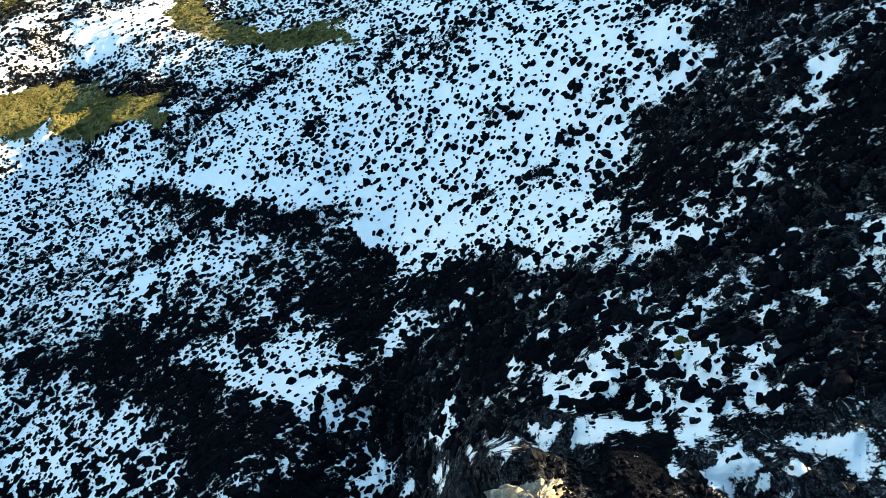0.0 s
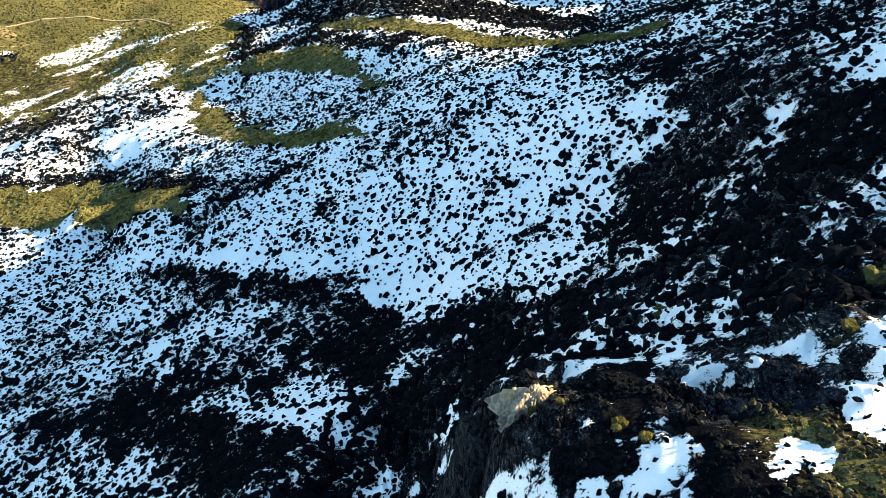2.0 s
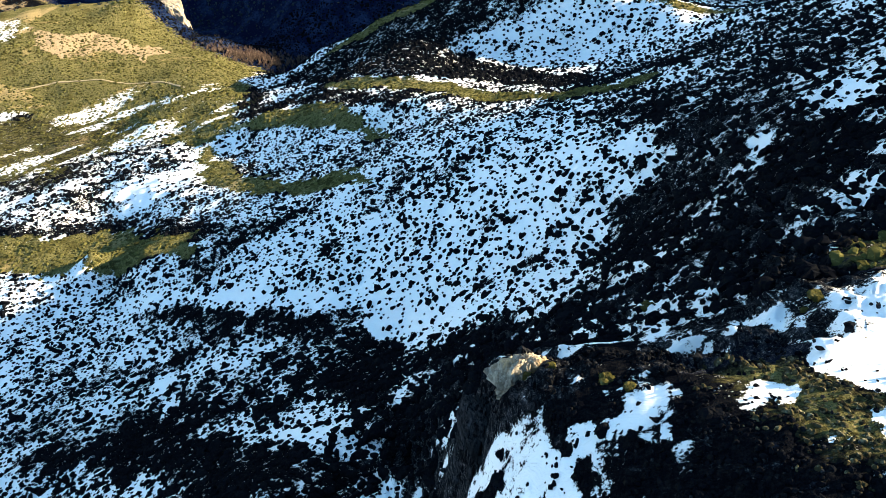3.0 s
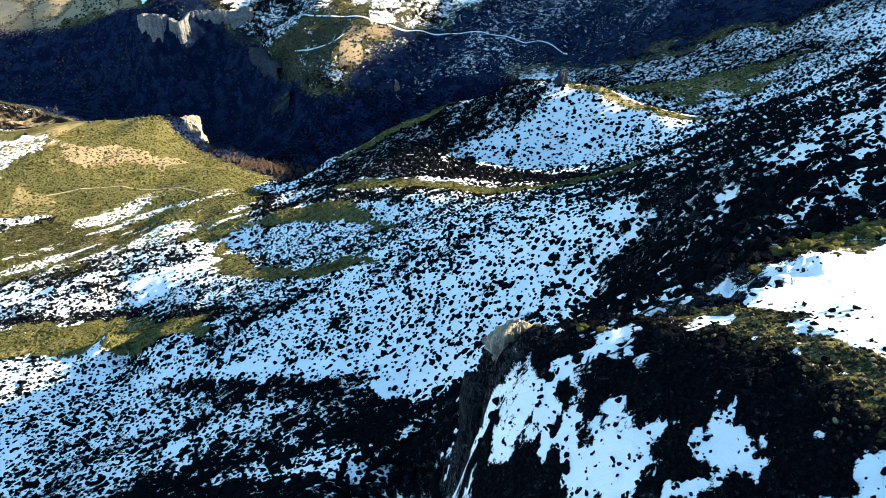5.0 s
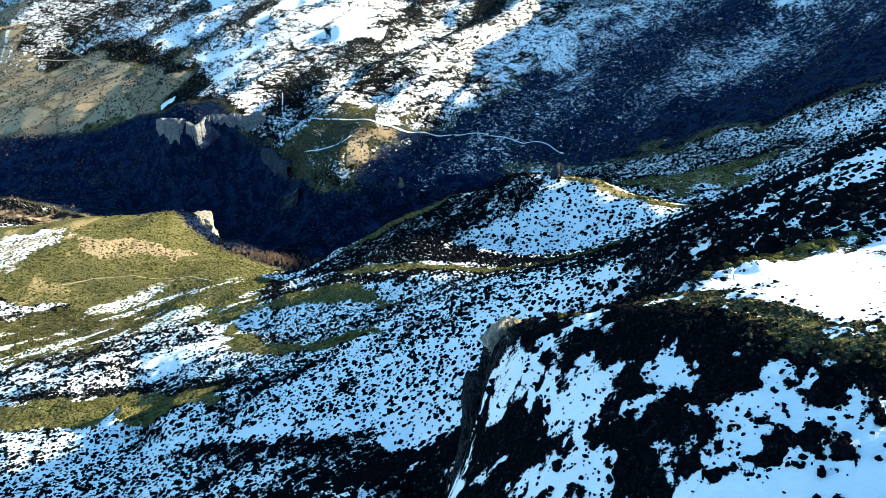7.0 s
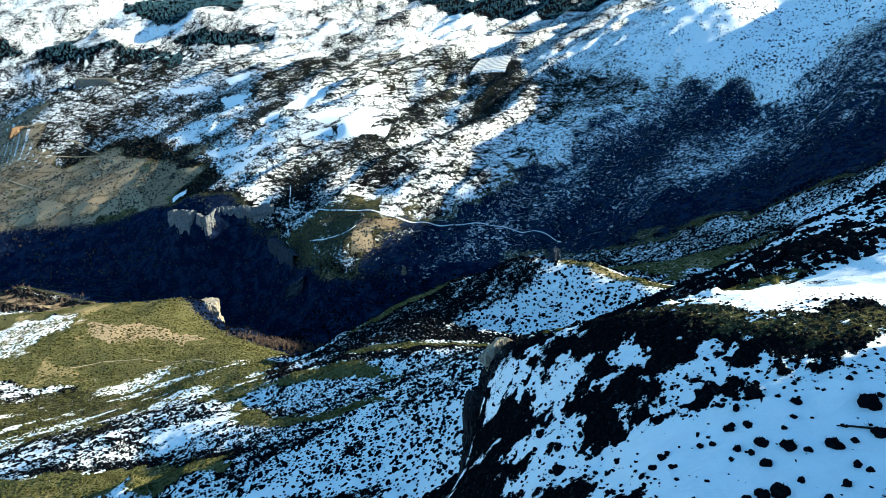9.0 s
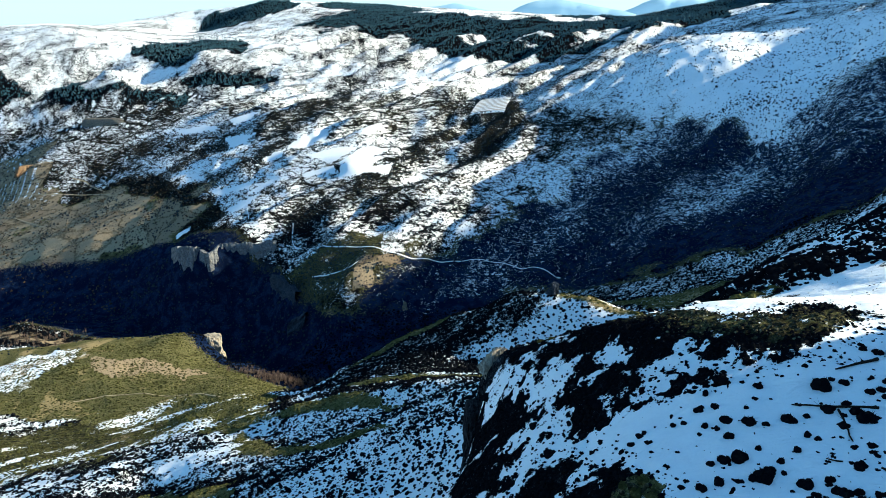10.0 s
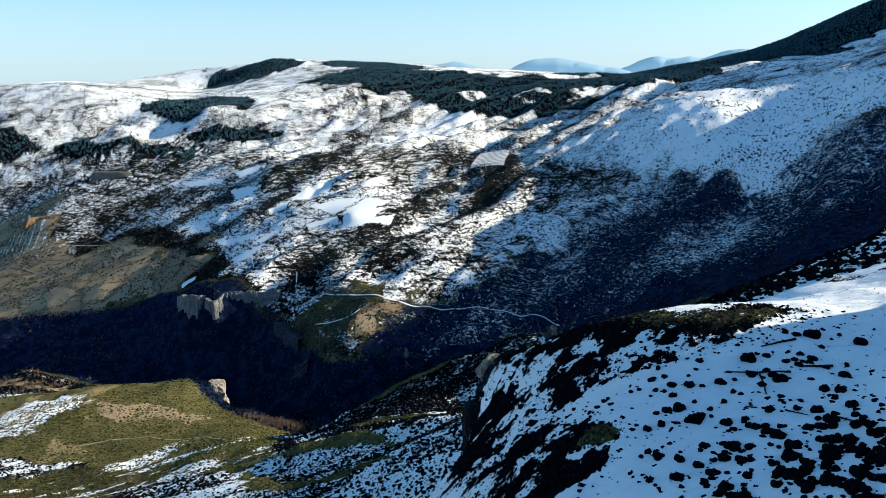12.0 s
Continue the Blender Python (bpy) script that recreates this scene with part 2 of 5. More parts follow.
# ---- the lie of the land: crests, slopes and valley lines, in metres ----
SPUR_CREST = [
    [(5, 6, 250), (12, -6, 259.5), (19, -10, 264.5), (30, -18, 269), (38, -15, 268.3), (50, -5, 266.8), (63, 0, 267.5), (92, -3, 276), (135, -8, 296), (230, -30, 350)],
    [(4, -5, 251.5), (8, -16, 257), (14, -38, 264), (24, -38.6, 266.5), (31, -38, 268), (45, -32, 270), (62, -30, 274), (80, -33, 285)],
    # unseen high ground, placed to keep the sun off the near slope
    [(140, -45, 337), (180, -60, 356)],
]
SPUR_FLANK = [
    [(4, -42, 259), (16, -50, 265), (29, -48, 268), (42, -60, 276), (80, -80, 305)],
    [(-8, -45, 246), (-3.5, -28, 248.5), (-2.8, -14, 243.5), (-1.0, -4, 236), (0.0, 4, 225), (-1.5, 12, 215), (-8, 20, 208), (-13.5, 27, 206)],
    [(3.2, 10, 248), (3.6, 4, 250.5), (3.2, -2, 250.5)],
    # unseen wall east of the spur, added to cast shade on it
    [(95, -60, 311.5), (95, -45, 310.5), (95, -34, 308)],
    [(95, -20.5, 304), (95, -16, 299), (95, -12, 285), (95, -8, 279)],
    [(28, 0, 262.5), (30, 7, 259), (45, 8, 259.5), (50, 30, 256), (68, 22, 264)],
]
EAST_CREST = [
    [(17, 8, 251.5), (29, 15, 254), (30, 18, 252.5), (28, 19, 248.5), (20, 19.5, 243)],
    [(60, 46, 250), (74, 38, 260), (90, 45, 264), (140, 50, 280), (260, 90, 325)],
    [(90, 45, 264), (79, 70, 247.5), (82, 110, 222), (78, 150, 194), (100, 200, 172), (124, 262, 143)],
    [(48, 60, 233.5), (44, 65, 227), (36, 72, 213), (27, 60, 208.8)],
    [(160, 140, 250), (220, 190, 240), (300, 250, 240)],
]
WEST_SLOPE = [
    [(-10, 37, 198), (-9.5, 55, 184), (-10.3, 64, 178), (-17.4, 83, 173), (-21, 105, 170), (-31, 127, 162)],
    [(-24, 14.5, 211.5), (-33, 36, 189), (-37, 45, 182), (-61, 57, 163), (-66, 65, 158), (-96, 105, 133.6), (-144, 185, 103.5)],
    [(-61.5, 19, 183), (-75, 38, 165), (-120, 70, 140), (-171, 150, 114), (-188, 175, 101)],
]
WEST_BENCH = [
    [(42, 87, 216), (28, 98, 202), (14, 107, 189.6), (-27, 105, 166), (-39, 109, 159.5), (-73, 116, 147.6), (-114, 130, 136)],
    [(51, 120, 201), (36, 140, 183), (15, 139, 178.8), (7, 165, 161), (-22, 203, 142)],
    [(-47, 136, 150), (-86, 150, 129.6), (-111, 188.6, 116), (-145, 184, 111)],
    [(-60, -30, 195), (-110, 0, 160), (-220, 40, 110)],
]
SPURS = [
    [(-90, 217, 106), (-80, 232, 113), (-49, 215, 126.5), (-22, 188, 137)],
    [(-64, 192, 123), (-28, 165, 146)],
    [(-75, 262, 100), (-37, 250, 116), (-5, 215, 137), (15, 190, 150)],
    [(-60, 290, 92), (-46.6, 280, 107), (-15.6, 265, 117), (28.4, 240, 124), (73, 210, 149)],
    [(63, 325, 135), (42, 335, 133), (2.4, 345, 113), (-40, 365, 85), (-80, 385, 55)],
    [(63, 325, 135), (82, 310, 140), (104, 285, 139.5), (124, 265, 142.7)],
    [(90, 370, 104), (124, 420, 91), (169, 380, 108), (205, 360, 124), (244, 330, 155), (330, 300, 220)],
    [(118, 330, 112), (150, 310, 118), (185, 290, 140)],
    [(8.5, 292, 106), (32, 281, 110), (61, 277, 115), (81, 267, 125)],
    [(33.5, 302, 117), (63, 297, 125.5)],
]
MEADOW = [
    [(-390, 430, 40), (-352, 445, 42), (-329, 460, 40.5), (-303, 470, 39.5), (-278, 478, 38.5), (-252, 484, 38), (-226, 484, 38.5), (-210, 477, 35), (-170, 452, 27), (-125, 412, 27)],
    [(-376, 520, 4), (-300, 528, -6), (-245, 522, -8)],
    [(-262, 447, 41), (-190, 420, 38), (-150, 380, 47), (-130, 300, 76), (-96, 232, 104)],
    [(-252, 270, 62), (-196, 290, 63), (-160, 345, 58)],
    [(-260, 200, 80), (-330, 350, 45)],
    [(-100, 330, 60), (-110, 375, 38), (-115, 405, 20)],
]
GORGE = [
    [(-700, 660, -45), (-512, 690, -36), (-372, 660, -24), (-290, 585, -24), (-203, 545, -20), (-150, 490, -8), (-95, 455, 8), (-30, 470, 22), (40, 475, 42), (110, 480, 60)],
    [(-448, 600, 1), (-364, 596, -3), (-330, 570, -8)],
    [(-196, 492, -4), (-182, 474, 4)],
    [(-300, 656, 60), (-290, 641, 68), (-268, 638, 69), (-255, 630, 68), (-245, 641, 70), (-215, 645, 71), (-188, 645, 72)],
    [(-296, 628, 20), (-272, 622, 18), (-256, 609, 12), (-240, 622, 20), (-215, 629, 36), (-190, 629, 44)],
    [(-178, 604, 50), (-164, 588, 50), (-148, 570, 49), (-130, 548, 45), (-104, 528, 43)],
    [(-196, 584, 6), (-178, 566, 6), (-162, 548, 4), (-142, 522, 4), (-112, 500, 14)],
    [(-450, 770, 36), (-583, 760, 2), (-729, 1000, 22), (-782, 1100, 42), (-1100, 1200, 20)],
]
FAR_SHELF = [
    [(-100, 545, 62), (-70, 562, 71), (-38, 582, 74), (40, 570, 62), (100, 560, 64), (118, 540, 63), (180, 500, 88)],
    [(-262, 660, 72), (-188, 680, 93), (-82, 640, 89), (5, 620, 92)],
    [(-372, 720, 30), (-234, 722, 88), (-90, 815, 124), (60, 800, 118)],
    [(-492, 780, 31), (-560, 990, 54), (-683, 1060, 74), (-675, 1265, 121)],
    [(-416, 1094, 124), (-300, 960, 116), (-128, 790, 128)],
    [(-416, 1094, 128), (-280, 1050, 150), (60, 1250, 186), (160, 1300, 200), (227, 1300, 223)],
]
FAR_RIDGES = [
    [(170, 592, 97), (226, 582, 106), (333, 580, 150), (430, 600, 201), (700, 620, 330)],
    [(300, 660, 138), (374, 690, 187), (446, 756, 230), (600, 850, 300), (771, 1200, 341)],
    [(175, 720, 128), (273, 775, 153), (288, 814, 177), (360, 852, 210), (375, 900, 236), (390, 960, 254), (400, 1060, 266), (361, 1236, 258)],
    [(420, 858, 214), (460, 905, 232), (475, 985, 254), (500, 1090, 270), (560, 1300, 295), (662, 1500, 318.5)],
    [(240, 330, 155), (344, 440, 175), (480, 480, 230)],
    [(771, 1200, 341), (707, 1300, 325), (662, 1500, 318.5)],
    # unseen crest on the right, raised to shade the wooded slope
    [(690, 660, 328), (720, 850, 372), (760, 960, 372)],
    [(300, 840, 196), (332, 890, 224), (340, 960, 240)],
    [(960, 1250, 360), (890, 1420, 332), (820, 1650, 300), (900, 1900, 290), (1300, 1900, 360)],
]
PLATEAU = [
    [(-963, 1450, 181), (-755, 1500, 150), (-527, 1400, 164), (-300, 1400, 195), (-116, 1500, 217)],
    [(-665, 1400, 187), (-974, 1760, 285), (-1130, 2000, 293), (-1358, 2100, 288)],
    [(-537, 1500, 234), (-700, 1900, 250), (-790, 2300, 258)],
]
SKYLINE = [
    [(-964, 2600, 330), (-790, 2500, 335), (-600, 2400, 359), (-500, 2420, 352), (-305, 2700, 342), (0, 2700, 325), (226, 2750, 308), (600, 2500, 290)],
    [(-100, 2000, 303), (120, 1950, 285), (290, 1700, 271), (520, 1750, 285), (757, 2300, 288), (813, 2500, 322), (1009, 2500, 355), (1204, 2500, 396), (1302, 2500, 438), (1400, 2500, 484), (1532, 2500, 552), (1900, 2400, 690)],
]
ROUND_ABOUT = [
    [(-1600, 1700, 220), (-1500, 3000, 210), (-700, 3400, 220), (100, 3700, 200), (1200, 3900, 180)],
    [(500, 3000, 255), (850, 2900, 270), (1150, 2950, 330), (1450, 2950, 440), (1800, 2900, 560)],
    [(-3000, 4000, 150), (-1500, 4600, 170), (0, 4900, 150), (2000, 4600, 160)],
    [(0, -110, 262), (45, -120, 292), (160, -150, 350), (0, -350, 290), (-150, -120, 150)],
    [(-500, -200, 60), (-900, 200, 0), (-1000, 600, -40)],
    [(900, -300, 420), (900, 400, 400), (1500, 1200, 480)],
    # unseen mountain side, its height set to shade the far slope
    [(1130, 1090, 480), (1200, 1230, 560), (1330, 1450, 620)],
    [(0, -3500, 300)],
    [(-3500, 0, 100)],
    [(3500, 0, 500)],
]


def hash2(i, j, seed):
    n = (i * 374761393 + j * 668265263 + seed * 1442695041) & 0xFFFFFFFF
    n = ((n ^ (n >> 13)) * 1274126177) & 0xFFFFFFFF
    return ((n ^ (n >> 16)) & 0xFFFF) / 65535.0


def value_noise(x, y, seed=0):
    """Smooth random values from 0 to 1 on a unit lattice."""
    fx, fy = np.floor(x), np.floor(y)
    i, j = fx.astype(np.int64), fy.astype(np.int64)
    u, v = x - fx, y - fy
    u, v = u * u * u * (u * (6 * u - 15) + 10), v * v * v * (v * (6 * v - 15) + 10)
    a, b = hash2(i, j, seed), hash2(i + 1, j, seed)
    c, d = hash2(i, j + 1, seed), hash2(i + 1, j + 1, seed)
    return (a + (b - a) * u) * (1 - v) + (c + (d - c) * u) * v


def fbm(x, y, wave, octaves=4, gain=0.5, seed=0):
    """Layered noise from about -1 to 1."""
    total, amp, norm = 0.0, 1.0, 0.0
    for o in range(octaves):
        f = 2.03 ** o / wave
        cs, sn = math.cos(0.7 * o + seed), math.sin(0.7 * o + seed)
        total = total + amp * (2 * value_noise((x * cs - y * sn) * f + 17.3 * seed, (x * sn + y * cs) * f - 9.1 * seed, seed + o) - 1)
        norm += amp
        amp *= gain
    return total / norm * 1.6


def smooth(v, lo, hi):
    t = np.clip((v - lo) / (hi - lo), 0, 1)
    return t * t * (3 - 2 * t)


def blob(x, y, cx, cy, rx, ry, turn=0.0, soft=0.5, rag=0.25, seed=3):
    """1 inside an uneven oval on the plan, 0 outside."""
    c, s = math.cos(radians(turn)), math.sin(radians(turn))
    u, v = ((x - cx) * c + (y - cy) * s) / rx, (-(x - cx) * s + (y - cy) * c) / ry
    d = np.sqrt(u * u + v * v) + rag * fbm(x, y, 0.5 * min(rx, ry) + 2, 3, 0.6, seed)
    return 1 - smooth(d, 1 - soft / 2, 1 + soft / 2)


def near_line(x, y, line, reach):
    """How close a place is to a line on the plan: 1 on it, 0 at reach."""
    best = np.full(np.shape(x), 1e9)
    for (ax, ay, *_), (bx, by, *_) in zip(line, line[1:]):
        dx, dy = bx - ax, by - ay
        t = np.clip(((x - ax) * dx + (y - ay) * dy) / (dx * dx + dy * dy), 0, 1)
        best = np.minimum(best, np.hypot(x - ax - t * dx, y - ay - t * dy))
    return 1 - smooth(best, 0.0, reach)


def zone(x, y, corners, soft=4.0, rag=2.0, wave=8.0, seed=5):
    """1 inside a ragged-edged polygon on the plan, 0 outside; soft: the width of its edge in metres."""
    x, y = np.atleast_1d(np.asarray(x, float)), np.atleast_1d(np.asarray(y, float))
    out = np.zeros(x.shape)
    px, py = [p[0] for p in corners], [p[1] for p in corners]
    m = 2 * (soft + rag)
    near = (x > min(px) - m) & (x < max(px) + m) & (y > min(py) - m) & (y < max(py) + m)
    if not near.any():
        return out
    u, v = x[near], y[near]
    inside, best = np.zeros(u.shape, bool), np.full(u.shape, 1e9)
    for (ax, ay), (bx, by) in zip(corners, corners[1:] + corners[:1]):
        dx, dy = bx - ax, by - ay
        t = np.clip(((u - ax) * dx + (v - ay) * dy) / (dx * dx + dy * dy), 0, 1)
        best = np.minimum(best, np.hypot(u - ax - t * dx, v - ay - t * dy))
        if dy:
            inside ^= ((v < ay) != (v < by)) & (u < ax + (v - ay) * dx / dy)
    d = np.where(inside, best, -best) + rag * fbm(u, v, wave, 3, 0.6, seed)
    out[near] = smooth(d, -soft / 2, soft / 2)
    return out


def spread(lines):
    """Even steps along each line, closer together near the spur."""
    out = []
    for line in lines:
        for a, b in zip(line, line[1:]):
            n = max(1, round(math.dist(a[:2], b[:2]) / (6 + 0.07 * max(0, math.hypot(a[0], a[1] + 60)))))
            out += [tuple(p + (q - p) * k / n for p, q in zip(a, b)) for k in range(n)]
        out.append(line[-1])
    return out


KNOTS = np.array(sorted(set(spread(SPUR_CREST + SPUR_FLANK + EAST_CREST + WEST_SLOPE + WEST_BENCH + SPURS + MEADOW + GORGE + FAR_SHELF + FAR_RIDGES + PLATEAU + SKYLINE + ROUND_ABOUT))), dtype=float)


def solve_knots():
    n = len(KNOTS)
    d = np.hypot(KNOTS[:, None, 0] - KNOTS[None, :, 0], KNOTS[:, None, 1] - KNOTS[None, :, 1])
    a = np.zeros((n + 3, n + 3))
    a[:n, :n] = d - np.diag(0.004 * np.hypot(KNOTS[:, 0], KNOTS[:, 1] + 60) + 0.1)
    a[:n, n], a[:n, n + 1:] = 1, KNOTS[:, :2] / 1000
    a[n, :n], a[n + 1:, :n] = 1, KNOTS[:, :2].T / 1000
    return np.linalg.solve(a, np.concatenate([KNOTS[:, 2], np.zeros(3)]))


WEIGHTS = solve_knots()


def lay(x, y):
    """The smooth height of the land."""
    x, y = np.atleast_1d(np.asarray(x, float)), np.atleast_1d(np.asarray(y, float))
    flat_x, flat_y = x.ravel(), y.ravel()
    out = np.empty(flat_x.size)
    n = len(KNOTS)
    for k in range(0, flat_x.size, 20000):
        px, py = flat_x[k:k + 20000], flat_y[k:k + 20000]
        d = np.sqrt((px[:, None] - KNOTS[None, :, 0]) ** 2 + (py[:, None] - KNOTS[None, :, 1]) ** 2)
        out[k:k + 20000] = d @ WEIGHTS[:n] + WEIGHTS[n] + (px * WEIGHTS[n + 1] + py * WEIGHTS[n + 2]) / 1000
    return out.reshape(x.shape)


def crags(x, y):
    """Where bare rock breaks through, 0 to 1."""
    r = 0.7 * blob(x, y, 34, 30, 16, 13, 20, 0.7)
    r = np.maximum(r, 0.6 * blob(x, y, 46, 72, 13, 22, -20, 0.8))
    r = np.maximum(r, blob(x, y, 2, 14, 8, 14, 20, 0.6))
    r = np.maximum(r, 0.7 * blob(x, y, 18, 30, 14, 20, 30, 0.7))
    r = np.maximum(r, 0.8 * blob(x, y, 24, 8, 12, 5, 20, 0.6))
    r = np.maximum(r, 0.55 * blob(x, y, -5, 32, 12, 18, -30, 0.8))
    r = np.maximum(r, 0.8 * near_line(x, y, [(-288, 631), (-240, 628), (-195, 628)], 26))
    r = np.maximum(r, 0.8 * near_line(x, y, [(-160, 575), (-141, 545), (-138, 505)], 20))
    r = np.maximum(r, 0.9 * near_line(x, y, [(-208, 492), (-203, 476), (-194, 464)], 9))
    return r


def relief(x, y):
    """Hummocks, gullies and broken rock on top of the smooth land."""
    away = np.hypot(x, y + 60)
    near = 1 - smooth(away, 250, 500)
    far = smooth(away, 420, 800) * (1 - 0.92 * smooth(-x, 330, 470) * (1 - smooth(y, 1100, 1300)))
    z = 0.35 * fbm(x, y, 7, 4, 0.55, 5) * near
    z = z + 1.1 * fbm(x, y, 26, 3, 0.5, 8) * smooth(away, 40, 160) * (1 - smooth(away, 500, 900))
    z = z + 5.0 * fbm(x, y, 120, 5, 0.55, 11) * far * (1 - 0.5 * smooth(away, 1500, 2500))
    z = z + 2.4 * fbm(x, y, 42, 3, 0.55, 14) * far * (1 - smooth(away, 1800, 2600))
    u, v = x * 0.63 + y * 0.77, y * 0.63 - x * 0.77
    gully = np.abs(fbm(u * 0.22, v, 85, 4, 0.5, 21))
    z = z + (19.0 + 5.0 * smooth(y, 850, 1000)) * (gully - 0.28) * far * (1 - smooth(away, 1700, 2600)) * (1 - 0.85 * smooth(-x, 380, 520)) * (1 - 0.75 * blob(x, y, -320, 880, 150, 220, 0, 0.6, 0.0)) * (1 - 0.85 * blob(x, y, 400, 990, 110, 190, -5, 0.6, 0.0)) * (1 - 0.8 * blob(x, y, 780, 1200, 340, 520, 0, 0.4, 0.0))
    level = np.maximum(blob(x, y, -130, 815, 80, 75, 0, 0.6, 0.0), blob(x, y, -260, 760, 55, 60, 0, 0.6, 0.0))
    level = np.maximum(level, np.maximum(blob(x, y, 60, 1025, 60, 50, 0, 0.6, 0.0), blob(x, y, -390, 1080, 90, 70, 0, 0.6, 0.0)))
    z = z * (1 - 0.85 * level)
    c = crags(x, y)
    edge = 1 - np.abs(fbm(x * 0.6 + y * 0.8, (x * 0.8 - y * 0.6) * 0.55, 5, 5, 0.6, 31))
    z = z + c * near * (3.6 * (edge - 0.62)) + 0.25 * heather(x, y) * fbm(x, y, 1.6, 3, 0.6, 33) * near
    # ragged top for the unseen wall, to break up its shadow's edge
    z = z + 1.1 * fbm(x, y, 3.5, 3, 0.6, 35) * blob(x, y, 98, -24, 14, 22, 0, 0.5, 0.0)
    return z


def height(x, y):
    return lay(x, y) + relief(x, y)


def woods(x, y):
    """Where conifers stand close, 0 to 1."""
    w = near_line(x, y, [(-180, 2050), (20, 1800), (120, 1780), (290, 1720), (520, 1780), (757, 2150)], 300)
    w = np.maximum(w, 0.8 * near_line(x, y, [(-10, 1560), (100, 1480), (195, 1420)], 110))
    w = np.maximum(w, 0.8 * near_line(x, y, [(310, 1330), (470, 1400), (640, 1600)], 110))
    w = np.maximum(w, near_line(x, y, [(650, 2200), (1210, 2420), (1526, 2420), (1900, 2300)], 480))
    w = np.maximum(w, blob(x, y, -650, 2340, 150, 120, 10, 0.4))
    w = np.maximum(w, blob(x, y, -230, 2330, 190, 130, -40, 0.5))
    w = np.maximum(w, blob(x, y, -590, 1620, 130, 110, -15, 0.5))
    w = np.maximum(w, blob(x, y, -450, 1400, 90, 26, -10, 0.5))
    w = np.maximum(w, 0.43 * near_line(x, y, [(-1000, 1420), (-837, 1440), (-660, 1340), (-540, 1300)], 85))
    w = np.maximum(w, near_line(x, y, [(40, 1500), (160, 1620), (300, 1640)], 60))
    return smooth(w + 0.35 * fbm(x, y, 70, 4, 0.6, 51), 0.25, 0.5)


